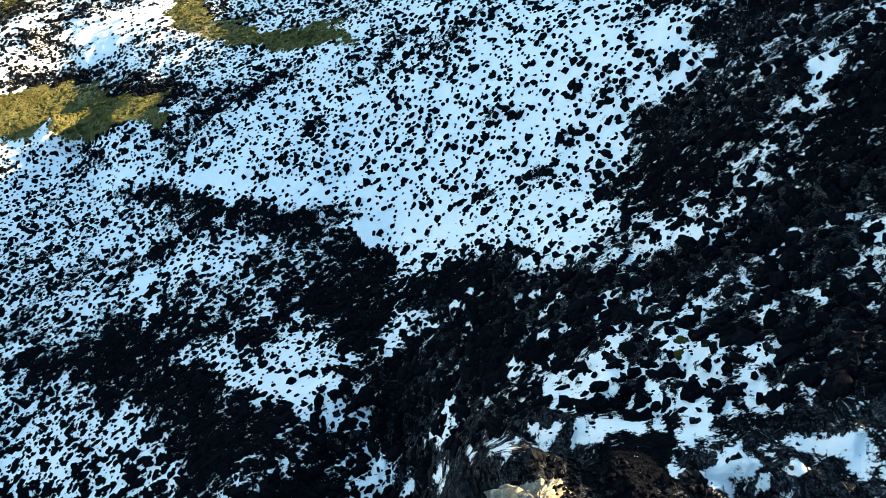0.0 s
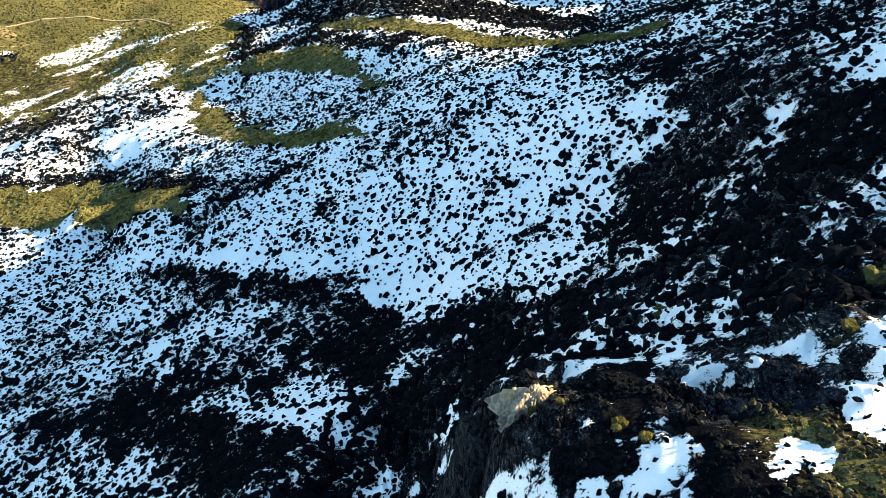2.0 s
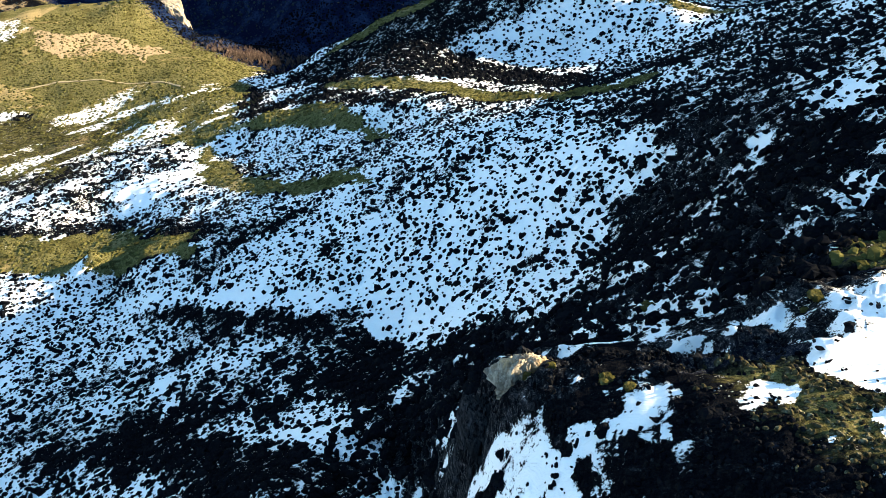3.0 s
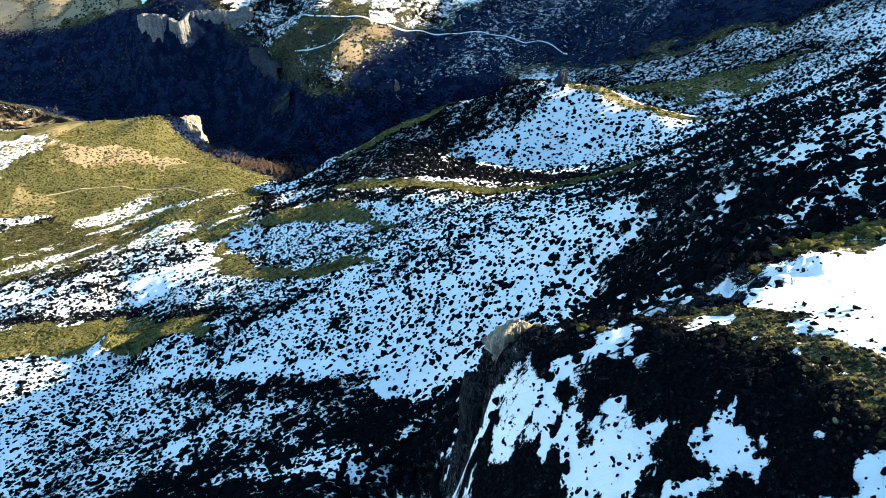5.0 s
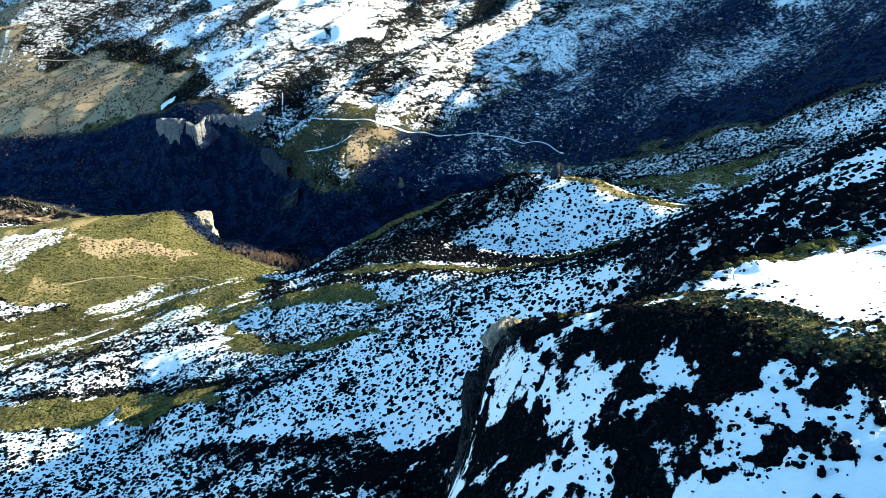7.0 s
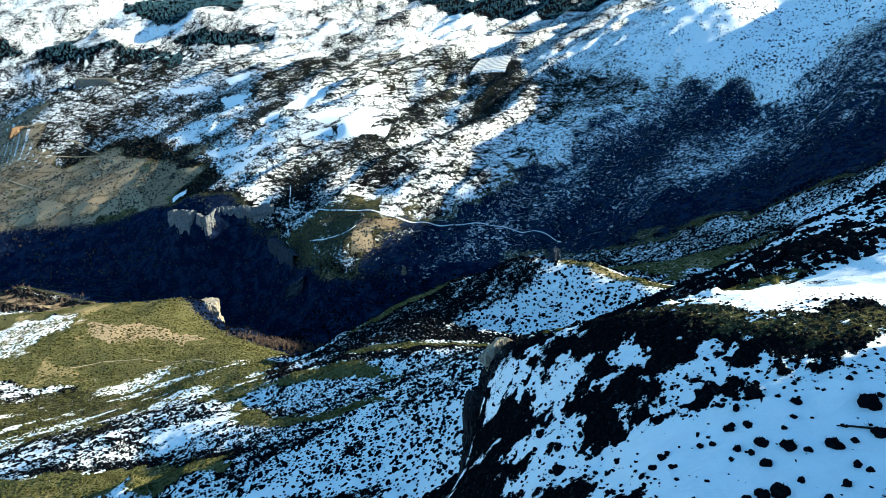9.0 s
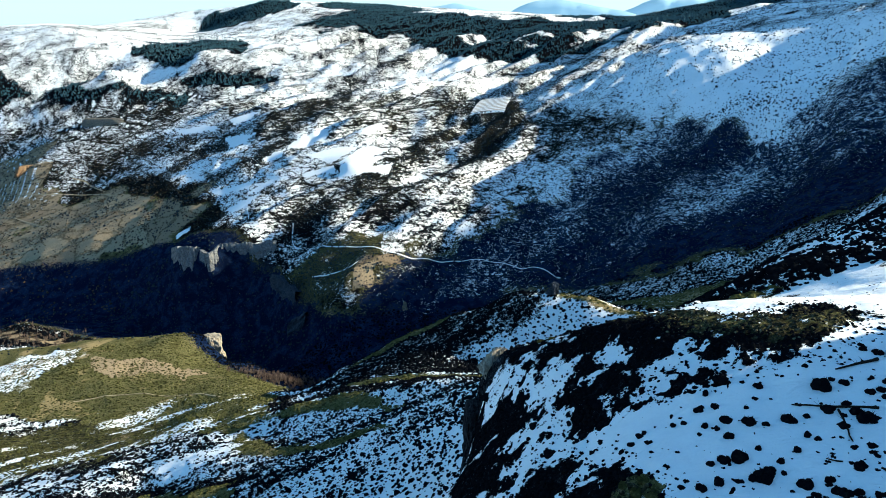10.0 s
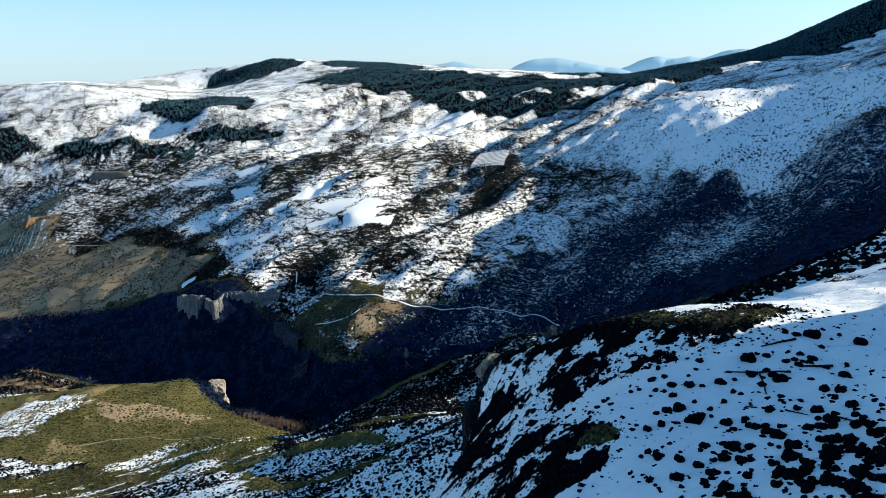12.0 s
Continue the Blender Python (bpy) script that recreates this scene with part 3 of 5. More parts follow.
DENSE = [  # bush density, edge width, outline: places where bushes close up or stand apart
    (0.52, 14, [(-54, 97), (-31, 102), (-3, 99), (22, 82), (30, 71), (28, 59), (11, 63), (-10, 72), (-28, 80)]),
    (0.74, 8, [(-95, 100), (-60, 92), (-40, 80), (-35, 50), (-51, 40), (-75, 30), (-120, 60)]),
    (0.62, 7, [(-5, 96), (12, 90), (18, 76), (8, 70), (-3, 80)]),
    (0.77, 3, [(-82, 98), (-60, 90), (-41, 80), (-20, 75), (-10, 65), (-8, 45), (-11, 34), (-22, 44), (-35, 52), (-44, 64), (-58, 80), (-67, 88)]),
    (0.90, 6, [(-33, 76), (-20, 74), (-10.5, 64), (-9, 45), (-12, 36), (-19, 46), (-22, 60)]),
    (0.84, 6, [(-81, 50), (-70, 54), (-51, 43), (-35, 34), (-23, 27), (-11, 24), (-10, 8), (-33, 8), (-41, 22), (-65, 31)]),
    (0.82, 4, [(50, 84), (38, 68), (31, 70), (29, 58), (23, 50), (21, 38), (12, 44), (-6, 55), (-7, 38), (-11, 25), (-8, 8), (11, 0), (34, 8), (60, 30), (62, 58), (53, 69)]),
    (0.93, 2, [(-84, 99), (-60, 91), (-41, 81.5), (-20, 76), (-10, 66), (-8.5, 50), (-9, 40), (-15, 42), (-15, 58), (-22, 66), (-42, 74), (-60, 84), (-80, 93)]),
    (0.34, 3, [(-99, 105), (-60, 93.5), (-41, 84), (-20, 78.5), (-8, 68), (-7, 60), (-4, 62), (-4, 72), (-18, 82), (-40, 88), (-62, 97), (-99, 111)]),
    (0.24, 4, [(-17, 72), (-7, 70), (11, 63), (20, 59), (27, 57), (22, 49), (17, 47), (12, 49), (1, 56), (-7, 63), (-8, 58)]),
    (0.10, 3, [(-73, 75), (-69, 77), (-59, 58), (-60, 51), (-63, 56)]),
    (0.12, 3, [(-37, 41), (-28, 33), (-14, 27), (-15, 23), (-24, 28)]),
    (0.88, 6, [(-160, 168), (-121, 158), (-75, 136), (-52, 120), (-66, 114), (-80, 124), (-125, 146)]),
    (0.56, 12, [(58, 308), (80, 290), (98, 256), (95, 215), (66, 190), (52, 224), (29, 244), (7, 246), (-12, 258), (-21, 272), (2, 290), (33, 300)]),
    (0.93, 8, [(-85, 330), (-53, 340), (2, 322), (60, 326), (36, 304), (2, 294), (-14, 276), (-30, 256)]),
    # hollow behind the knoll: close bushes stand in for its shade
    (0.92, 7, [(-116, 329), (-100, 300), (-84, 262), (-68, 250), (-47, 249), (-19, 210), (-16, 196), (-32, 205), (-54, 232), (-81, 242), (-98, 246), (-108, 280)]),
    (0.58, 5, [(-93, 212), (-87, 221), (-50, 202), (-30, 181), (-40, 167), (-51, 157), (-68, 175)]),
    (0.90, 5, [(-168, 160), (-146, 154), (-118, 157), (-80, 131), (-56, 122), (-68, 132), (-118, 164)]),
    (0.93, 8, [(-100, 330), (-66, 362), (0, 356), (58, 336), (44, 318), (14, 302), (-4, 288), (-8, 270), (-24, 254), (-45, 262), (-70, 290)]),
    # hill foot: packed bushes darken a strip that the sun lights
    (1.0, 5, [(-34, 284), (-24, 288), (9, 288), (28, 274), (44, 246), (56, 222), (50, 194), (38, 194), (22, 232), (-24, 250)]),
    (0.78, 14, [(30, 126), (57, 110), (85, 150), (100, 120), (92, 92), (75, 68), (60, 63), (52, 66), (50, 90), (42, 104)]),
    (1.0, 6, [(31, 72), (29, 58), (24, 50), (30, 46), (36, 56), (38, 66)]),
    (1.0, 6, [(52, 64), (48, 58), (46, 46), (54, 40), (58, 56)]),
    (0.76, 5, [(50, 68), (62, 76), (76, 78), (70, 56), (54, 54)]),
    (0.92, 5, [(38, 112), (50, 102), (57, 72), (52, 52), (46, 44), (36, 50), (33, 62), (38, 82)]),
    (0.78, 1.5, [(47, 65), (49.5, 65), (46.5, 56), (45, 54)]),
    (0.44, 5, [(57, 26), (59, 50), (68, 62), (80, 76), (104, 76), (108, 45), (80, 26)]),
]


def thickness(x, y):
    """How thickly heather and shrubs grow on the shaded slopes, 0 to 1."""
    u, v = x * 0.87 + y * 0.5, y * 0.87 - x * 0.5
    ripple = fbm(u * 0.5, v, 9, 4, 0.55, 61)
    d = 0.60 + 0.24 * ripple + 0.13 * fbm(x, y, 38, 3, 0.5, 62)
    for much, soft, corners in DENSE:
        z = zone(x, y, corners, soft, 0.9 * soft, 1.6 * soft + 3)
        d = d + (much + 0.17 * ripple - d) * z
    d = d - 0.2 * near_line(x, y, [(-99, 107), (-70, 100), (-45, 89), (-27, 82), (-14, 75)], 4)
    d = d + 0.16 * fbm(x, y, 5, 2, 0.5, 64) * (d < 0.75)
    d = d - 0.13 * patches(x, y, EAST_SCRAPS + BENCH_SCRAPS + WALL_SCRAPS + FOOT_SCRAPS, 0.8)
    d = d + 0.14 * blob(x, y, -50, 18, 75, 34, 0, 0.8)
    d = d + 0.25 * near_line(x, y, [(-70, 262), (-37, 252), (-5, 218), (20, 190)], 12)
    return d


EAST_SCRAPS = [
    (1.3, (10.3, 11.0), (12.8, 12.3), (14.5, 12.6), (17.2, 14.2)), (1.9, (20.4, 21.4), (19.9, 18.1), (20.0, 16.9)), (1.0, (20.7, 20.3), (22.3, 20.2)), (0.9, (14.6, 18.9), (17.6, 18.9)),
    (0.9, (18.6, 17.4), (16.7, 16.7)), (1.0, (13.1, 16.8), (11.0, 15.4)), (0.9, (16.3, 23.0), (14.1, 20.2)), (1.4, (16.5, 28.5), (16.5, 24.2)), (1.3, (19.0, 12.7), (19.0, 13.7)),
    (0.7, (20.6, 13.2), (21.5, 14.8)), (1.0, (23.3, 18.7), (23.4, 17.7)), (0.9, (24.0, 17.7), (25.8, 18.7)),
]
BENCH_SCRAPS = [
    (0.7, (23.1, 15.6), (22.6, 13.9), (22.6, 13.1)), (0.8, (25.1, 13.9), (25.6, 13.6)), (0.8, (23.1, 10.4), (23.8, 9.8), (25.3, 8.6), (26.2, 7.8)), (1.2, (18.6, 8.5), (19.3, 7.7)),
    (0.8, (18.5, 8.6), (15.9, 7.1)), (0.7, (19.7, 6.9), (20.6, 7.0)), (0.8, (26.2, 22.5), (27.2, 22.7)), (0.6, (16.9, 10.7), (18.2, 10.8)), (0.7, (21.3, 8.3), (21.7, 8.0)),
]
WALL_SCRAPS = [
    (1.2, (27.8, 37.1), (28.1, 35.7)), (0.9, (32.3, 33.4), (30.6, 28.3), (31.0, 28.5)), (0.7, (31.2, 34.1), (31.4, 33.2)), (0.8, (37.0, 29.6), (37.0, 28.7)), (0.7, (30.9, 23.9), (29.8, 21.9)),
    (0.6, (20.3, 29.1), (19.8, 26.8)), (0.9, (17.7, 30.6), (19.2, 31.5)), (0.8, (10.6, 36.2), (9.8, 34.5)), (0.8, (12.3, 32.2), (13.5, 32.7)), (0.9, (10.8, 27.1), (12.5, 27.4)), (1.5, (2.5, 39.4), (3.8, 41.2)),
    (1.5, (-5.5, 39.8), (-2.1, 40.8)),
]
FOOT_SCRAPS = [
    (1.4, (-2.8, 36.7), (0.5, 38.4)), (1.2, (3.4, 32.7), (3.8, 33.5)), (1.0, (6.7, 31.5), (7.0, 30.4)), (0.8, (7.1, 23.8), (6.7, 22.9)), (0.7, (9.5, 22.5), (10.3, 22.6)), (0.9, (0.4, 22.4), (1.0, 19.5)),
    (1.0, (1.9, 19.3), (0.4, 17.6), (-1.5, 17.5)), (0.7, (7.2, 12.6), (7.4, 10.4)), (0.6, (1.8, 12.0), (1.5, 9.8)), (0.9, (-0.9, 13.4), (-0.2, 11.7)), (0.7, (-4.3, 13.3), (-3.6, 13.8)),
]
KNOB_SCRAPS = [
    (1.5, (5.6, 4.4), (7.6, 2.9)), (1.3, (8.4, 1.9), (10.8, 0.9)), (1.0, (9.4, 4.6), (12.0, 4.0)), (1.3, (2.6, 3.5), (3.2, 0.5)),
    (1.7, (5.4, 1.2), (4.8, -1.5), (4.5, -5.0)), (1.3, (13.2, 3.2), (13.6, 0.5)), (0.8, (8.0, -9.5), (7.6, -12.0)),
]
SPUR_SCRAPS = [
    (1.5, (12.4, 0.5), (11.8, -2.7)), (0.8, (5.5, 2.1), (4.6, 1.9)), (0.9, (4.2, 1.5), (3.8, 1.1)), (1.0, (3.8, -1.4), (4.2, -3.6)), (0.7, (6.9, -3.4), (6.9, -5.3)), (0.6, (9.5, -4.1), (8.9, -7.8)),
    (0.7, (8.4, -1.4), (9.6, -2.1)), (0.9, (14.3, 0.3), (16.3, 1.3), (18.3, 0.8)), (1.0, (18.3, -0.9), (20.1, -0.5)), (0.8, (17.5, 5.2), (19.7, 7.6)), (0.7, (7.2, -5.7), (6.6, -8.3)), (0.9, (4.0, -2.5), (4.4, -4.8)),
]
SADDLE_SCRAPS = [
    (1.5, (11.0, -9.6), (10.9, -12.8), (10.1, -16.0)), (1.4, (9.8, -18.0), (9.6, -21.1)), (1.7, (9.6, -11.0), (8.9, -12.9)), (0.9, (12.3, -13.1), (13.3, -12.6)), (1.0, (12.4, -16.7), (14.0, -17.0), (15.0, -16.8)),
    (1.0, (15.4, -15.8), (17.2, -15.9)), (0.6, (16.0, -13.5), (16.5, -13.2)), (1.3, (23.7, -19.3), (23.5, -20.7)), (1.3, (21.9, -21.8), (22.3, -22.9)), (1.5, (19.4, -21.5), (18.7, -22.4)),
    (1.0, (1.0, -10.2), (3.4, -12.4)), (0.9, (6.6, -17.3), (7.5, -19.8)), (0.8, (4.3, -16.1), (4.6, -17.9)),
]
HUMP_CLUMPS = [
    (2.8, (26.5, -18.0), (31.0, -18.5), (36.0, -18.0)), (1.5, (18.8, -20.0), (21.0, -19.8)),
    (2.4, (21.0, -14.0), (24.0, -16.5), (27.0, -18.5)),
    (1.8, (19.5, -18.5), (22.5, -19.0)),
    (2.6, (17.5, -14.5), (20.0, -16.5), (22.5, -17.5)),
]
SPUR_CLUMPS = [
    (1.7, (12.2, -20.0), (11.6, -22.7), (11.3, -24.2)), (1.1, (21.4, -23.5), (22.8, -24.8)), (0.8, (18.6, -25.0), (19.5, -25.5)), (0.7, (23.7, -25.9), (23.2, -26.5)), (0.6, (20.8, -25.5), (20.7, -25.4)),
    (1.0, (13.4, -21.1), (14.2, -21.8)), (0.8, (16.3, -21.8), (15.9, -22.0)), (0.5, (16.2, -24.1), (17.1, -25.5)), (0.7, (13.0, -19.5), (15.0, -19.2), (15.9, -18.7)), (1.5, (25.5, -24.0), (26.0, -24.9)),
    (0.8, (23.6, -22.2), (23.3, -23.8)), (0.5, (18.5, -23.0), (17.8, -24.1)), (0.7, (19.2, -25.8), (19.4, -26.3)), (0.7, (9.0, -17.9), (9.4, -16.8)),
]
FLANK_CLUMPS = [
    (1.5, (6.0, -3.5), (6.9, -9.0), (6.2, -13.0)), (1.5, (9.4, -32.8), (11.8, -34.8), (13.6, -38.2)), (1.2, (10.6, -38.0), (8.6, -35.2)),
    (1.3, (8.3, -12.4), (6.8, -9.5)), (1.5, (8.6, -6.1), (8.1, -8.4)), (1.5, (2.8, -5.5), (2.2, -7.7)), (1.9, (5.5, -10.5), (6.0, -14.4), (6.3, -19.9)), (1.2, (0.4, -11.4), (2.2, -7.7)),
    (2.4, (7.5, -29.0), (6.8, -31.6), (4.5, -32.5)), (1.6, (3.5, -27.0), (0.7, -23.2)), (1.4, (9.5, -36.0), (11.0, -37.5), (12.3, -38.0)), (1.3, (9.0, -37.5), (8.0, -41.0)), (1.4, (6.0, -37.0), (3.0, -42.0)),
]


def patches(x, y, lists, fray=0.0):
    """1 on short strokes of a given half width on the plan, 0 away from them."""
    x, y = np.atleast_1d(np.asarray(x, float)), np.atleast_1d(np.asarray(y, float))
    out = np.zeros(np.shape(x))
    for wide, *line in lists:
        near = np.atleast_1d(np.abs(x - line[0][0]) + np.abs(y - line[0][1]) < 16)
        if near.any():
            out[near] = np.maximum(out[near], near_line(x[near] + fray * fbm(x[near], y[near], 1.7, 3, 0.6, 93), y[near] + fray * fbm(x[near], y[near], 1.9, 3, 0.6, 94), line, 1.9 * wide))
    return out


def heather(x, y):
    """Dark heather on the near spur, 0 to 1; on the hump it also stands in for shade."""
    fray = 0.42 * fbm(x, y, 2.4, 5, 0.7, 71)
    h = blob(x, y, 22, -10.5, 14, 7.0, -14, 0.6, 0.2, 5)
    h = h * (1 - smooth(x - (21.8 - 0.45 * y), -0.8, 1.2) * smooth(y, -16, -13.5))
    h = np.maximum(h, near_line(x, y, [(22, -18), (26, -21), (30, -21), (34, -19), (39, -16)], 8.0))
    h = np.maximum(h, blob(x, y, 8.5, -5.5, 6.5, 6.5, -40, 0.6, 0.4, 7))
    h = np.maximum(h, blob(x, y, 13, 3.0, 11, 6.0, -25, 0.5, 0.4, 12))
    h = np.maximum(h, blob(x, y, 3.5, -12, 4.5, 13, -8, 0.6, 0.4, 8))
    h = np.maximum(h, blob(x, y, 9.5, -42, 4.0, 2.0, 25, 0.5, 0.4, 9))
    h = np.maximum(h, 0.85 * blob(x, y, 0, -50, 6, 10, 20, 0.7, 0.5, 10))
    h = np.maximum(h, 0.92 * blob(x, y, 14, -16.5, 14, 8.0, -14, 0.6, 0.3, 11))
    h = np.maximum(h, 0.56 * blob(x, y, 4.5, -29, 6, 19, -6, 0.5, 0.3, 15))
    h = np.maximum(h, patches(x, y, HUMP_CLUMPS + SPUR_CLUMPS + FLANK_CLUMPS, 1.1))
    h = h - 1.4 * patches(x, y, KNOB_SCRAPS + SPUR_SCRAPS, 1.1) - 0.6 * patches(x, y, SADDLE_SCRAPS, 1.6)
    return np.clip((h + fray * (h > 0.02) - 0.12) / 0.75, 0, 1)


WHITE_FIELDS = [
    [(-193, 853), (-149, 812), (-115, 869), (-151, 878)],
    [(-141, 808), (-125, 783), (-72, 867), (-115, 875)],
    [(-192, 801), (-148, 808), (-139, 790), (-179, 789)],
    [(-140, 797), (-85, 839), (-97, 765), (-137, 757)],
    [(-106, 783), (-67, 807), (-73, 768), (-104, 766)],
    [(-471, 1123), (-406, 1107), (-363, 1063), (-437, 1083)],
    [(-354, 1030), (-288, 991), (-301, 971), (-319, 958)],
    [(-258, 881), (-228, 916), (-227, 876), (-247, 867)],
    [(-130, 915), (-92, 947), (-105, 920), (-121, 908)],
    [(-370, 1101), (-320, 1116), (-315, 1077), (-344, 1061)],
    [(-234, 919), (-172, 999), (-173, 929), (-226, 906)],
    [(-316, 818), (-239, 814), (-255, 794), (-296, 800)],
    [(-258, 772), (-235, 798), (-214, 810), (-235, 770)],
    [(-273, 742), (-232, 769), (-238, 726), (-254, 717)],
    [(-334, 731), (-311, 739), (-312, 723), (-324, 721)],
]
PLOUGHED = [(31, 987), (86, 979), (99, 1035), (51, 1049)]


# half width and line of each strip: gully shade put into snow and scrub
SHADE_BANDS = [
    (34, [(-470, 840), (-435, 880), (-411, 928), (-362, 1006)]),
    (36, [(-400, 760), (-385, 783), (-334, 837), (-291, 865), (-259, 917), (-225, 1052), (-190, 1269)]),
    (75, [(-244, 1008), (-202, 1104), (-173, 1317), (-91, 1439)]),
    (34, [(-165, 655), (-120, 723), (-68, 792), (-8, 924)]),
    (34, [(-40, 700), (20, 790), (70, 900), (90, 1000)]),
]


def gully_shade(x, y):
    """Dark strips slantwise up the far slope, partly wooded, partly gully shade drawn as cover, 0 to 1."""
    x, y = x + 14 * fbm(x, y, 60, 3, 0.6, 84), y + 14 * fbm(x, y, 60, 3, 0.6, 85)
    return np.maximum.reduce([near_line(x, y, line, wide) for wide, line in SHADE_BANDS])


def on_field(x, y):
    """1 on the level fields, where no bush grows."""
    x, y = np.atleast_1d(x), np.atleast_1d(y)
    out = np.zeros(x.shape)
    for corners in WHITE_FIELDS + [PLOUGHED]:
        mx, my = np.mean(corners, axis=0)
        out = np.maximum(out, zone(x, y, [(mx + 0.9 * (a - mx), my + 0.9 * (b - my)) for a, b in corners], 4, 1.5, 12))
    return out


def cover(x, y, z=None):
    """Snow, olive scrub, rock and soil: how much of each covers the ground."""
    z = lay(x, y) if z is None else z
    away = np.hypot(x, y + 60)
    rock = crags(x, y)
    # olive scrub on the sunny shoulders
    olive = zone(x, y, [(-400, 445), (-316, 482), (-240, 488), (-200, 472), (-140, 470), (-130, 424), (-121, 342), (-106, 279), (-95, 234), (-97, 222), (-90, 195), (-103, 196), (-114, 226), (-142, 258), (-178, 288), (-236, 304), (-290, 320), (-400, 330)], 9, 6, 14)
    olive = np.maximum(olive, zone(x, y, [(-106, 200), (-90, 197), (-80, 182), (-56, 158), (-34, 147), (-20, 126), (-53, 146), (-80, 171), (-98, 184)], 5, 4))
    olive = np.maximum(olive, zone(x, y, [(-98, 234), (-78, 238), (-54, 232), (-32, 204), (-18, 165), (-29, 184), (-50, 205), (-75, 220)], 5, 4))
    olive = np.maximum(olive, zone(x, y, [(-62, 268), (-24, 231), (8, 190), (30, 160), (50, 140), (58, 146), (40, 168), (22, 196), (0, 232), (-38, 262)], 7, 4))
    olive = np.maximum(olive, zone(x, y, [(-230, 170), (-165, 156), (-138, 154), (-118, 154), (-79, 128), (-76, 119), (-109, 124), (-150, 130), (-220, 140)], 6, 5))
    olive = np.maximum(olive, near_line(x, y, [(70, 323), (84, 310), (104, 287), (124, 267)], 11))
    olive = np.maximum(olive, zone(x, y, [(136, 382), (183, 380), (198, 353), (173, 342), (141, 350)], 14, 8) * (0.7 + 0.5 * fbm(x, y, 18, 3, 0.5, 46)))
    olive = np.maximum(olive, 0.8 * zone(x, y, [(-76, 345), (-60, 366), (-20, 366), (10, 350), (-6, 342), (-40, 344)], 9, 6))
    olive = np.maximum(olive, 0.6 * blob(x, y, 150, 395, 70, 16, -15, 0.9))
    olive = np.maximum(olive, blob(x, y, -20, 420, 60, 20, -20, 0.7))
    # hump's crest: olive cover put where the low sun grazes it
    olive = np.maximum(olive, 0.52 * near_line(x, y, [(20.5, 1), (22.5, -4), (24.5, -8), (25.7, -12), (26.5, -16), (31, -19.5), (37, -18)], 7.5))
    olive = np.maximum(olive, blob(x, y, 13.0, -38.2, 1.9, 1.4, 0, 0.5))
    olive = np.maximum(olive, 0.45 * blob(x, y, 40, 15, 9, 4, 0, 0.6))
    low = zone(x, y, [(-1000, 1160), (-800, 1150), (-735, 1165), (-630, 1010), (-450, 905), (-360, 850), (-327, 776), (-345, 735), (-409, 728), (-469, 695), (-513, 650), (-700, 640), (-1000, 800)], 40, 40, 70)
    olive = np.maximum(olive, 0.9 * low)
    olive = np.maximum(olive, 0.5 * blob(x, y, -112, 580, 55, 50, 0, 0.8))
    rock = np.maximum(rock, 0.5 * blob(x, y, -118, 570, 50, 40, 0, 0.8))
    # snow
    snow = 0.95 - 0.60 * smooth(thickness(x, y), 0.42, 1.0)
    far = 0.53 + 0.10 * fbm(x, y, 150, 4, 0.6, 40) + 0.13 * fbm(x, y, 26, 4, 0.65, 42)
    snow = snow + (far - snow) * smooth(away, 380, 520)
    snow = snow + 0.03 * smooth(y + 0.2 * x, 1250, 1600) + 0.2 * blob(x, y, 420, 930, 130, 190, -20, 0.6)
    shelf = zone(x, y, [(-1100, 1440), (-655, 1335), (-430, 1400), (-440, 1300), (-580, 1130), (-700, 1150), (-800, 1150), (-1100, 1180)], 30, 30, 60)
    olive = np.maximum(olive, 0.30 * smooth(y, 560, 700) * (1 - smooth(y, 1250, 1500)))
    snow = snow - 0.05 * shelf
    snow = snow + 0.10 * blob(x, y, -220, 850, 150, 150, 0, 0.8) - 0.16 * gully_shade(x, y)
    step = z / 5.0 + 0.8 * fbm(x, y, 110, 3, 0.5, 86)
    lines = smooth(np.abs(step - np.floor(step) - 0.5), 0.24, 0.36) * smooth(fbm(x, y, 45, 3, 0.6, 87), -0.25, 0.15)
    terrace = np.clip(shelf + low, 0, 1) * smooth(y - 0.1 * x, 900, 1060) * lines
    snow = snow * (1 - 0.72 * np.where(olive > 0.43, olive, olive * (y < 560))) * (1 - 0.15 * rock)
    snow = np.maximum(snow, 0.8 * patches(x, y, EAST_SCRAPS + BENCH_SCRAPS + WALL_SCRAPS + FOOT_SCRAPS, 1.2))
    # wooded far slope, its blue-black tone carrying shade and haze too
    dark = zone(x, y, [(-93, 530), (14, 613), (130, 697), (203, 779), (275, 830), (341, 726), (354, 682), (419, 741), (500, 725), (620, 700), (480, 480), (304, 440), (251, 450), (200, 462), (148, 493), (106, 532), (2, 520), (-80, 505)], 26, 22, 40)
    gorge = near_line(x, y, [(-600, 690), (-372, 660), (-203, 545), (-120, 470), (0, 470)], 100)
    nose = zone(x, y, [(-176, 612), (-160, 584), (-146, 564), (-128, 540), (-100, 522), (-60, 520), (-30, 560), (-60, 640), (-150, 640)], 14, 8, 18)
    # gorge: snow cut and tone turned blue-black for its shade and haze
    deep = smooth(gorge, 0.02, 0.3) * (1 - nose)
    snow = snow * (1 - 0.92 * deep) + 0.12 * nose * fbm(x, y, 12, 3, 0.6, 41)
    # less snow beside the gorge: brown ground, darkened further for its shade
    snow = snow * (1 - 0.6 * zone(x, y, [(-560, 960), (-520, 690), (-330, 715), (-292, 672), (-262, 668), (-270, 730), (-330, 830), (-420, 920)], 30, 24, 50))
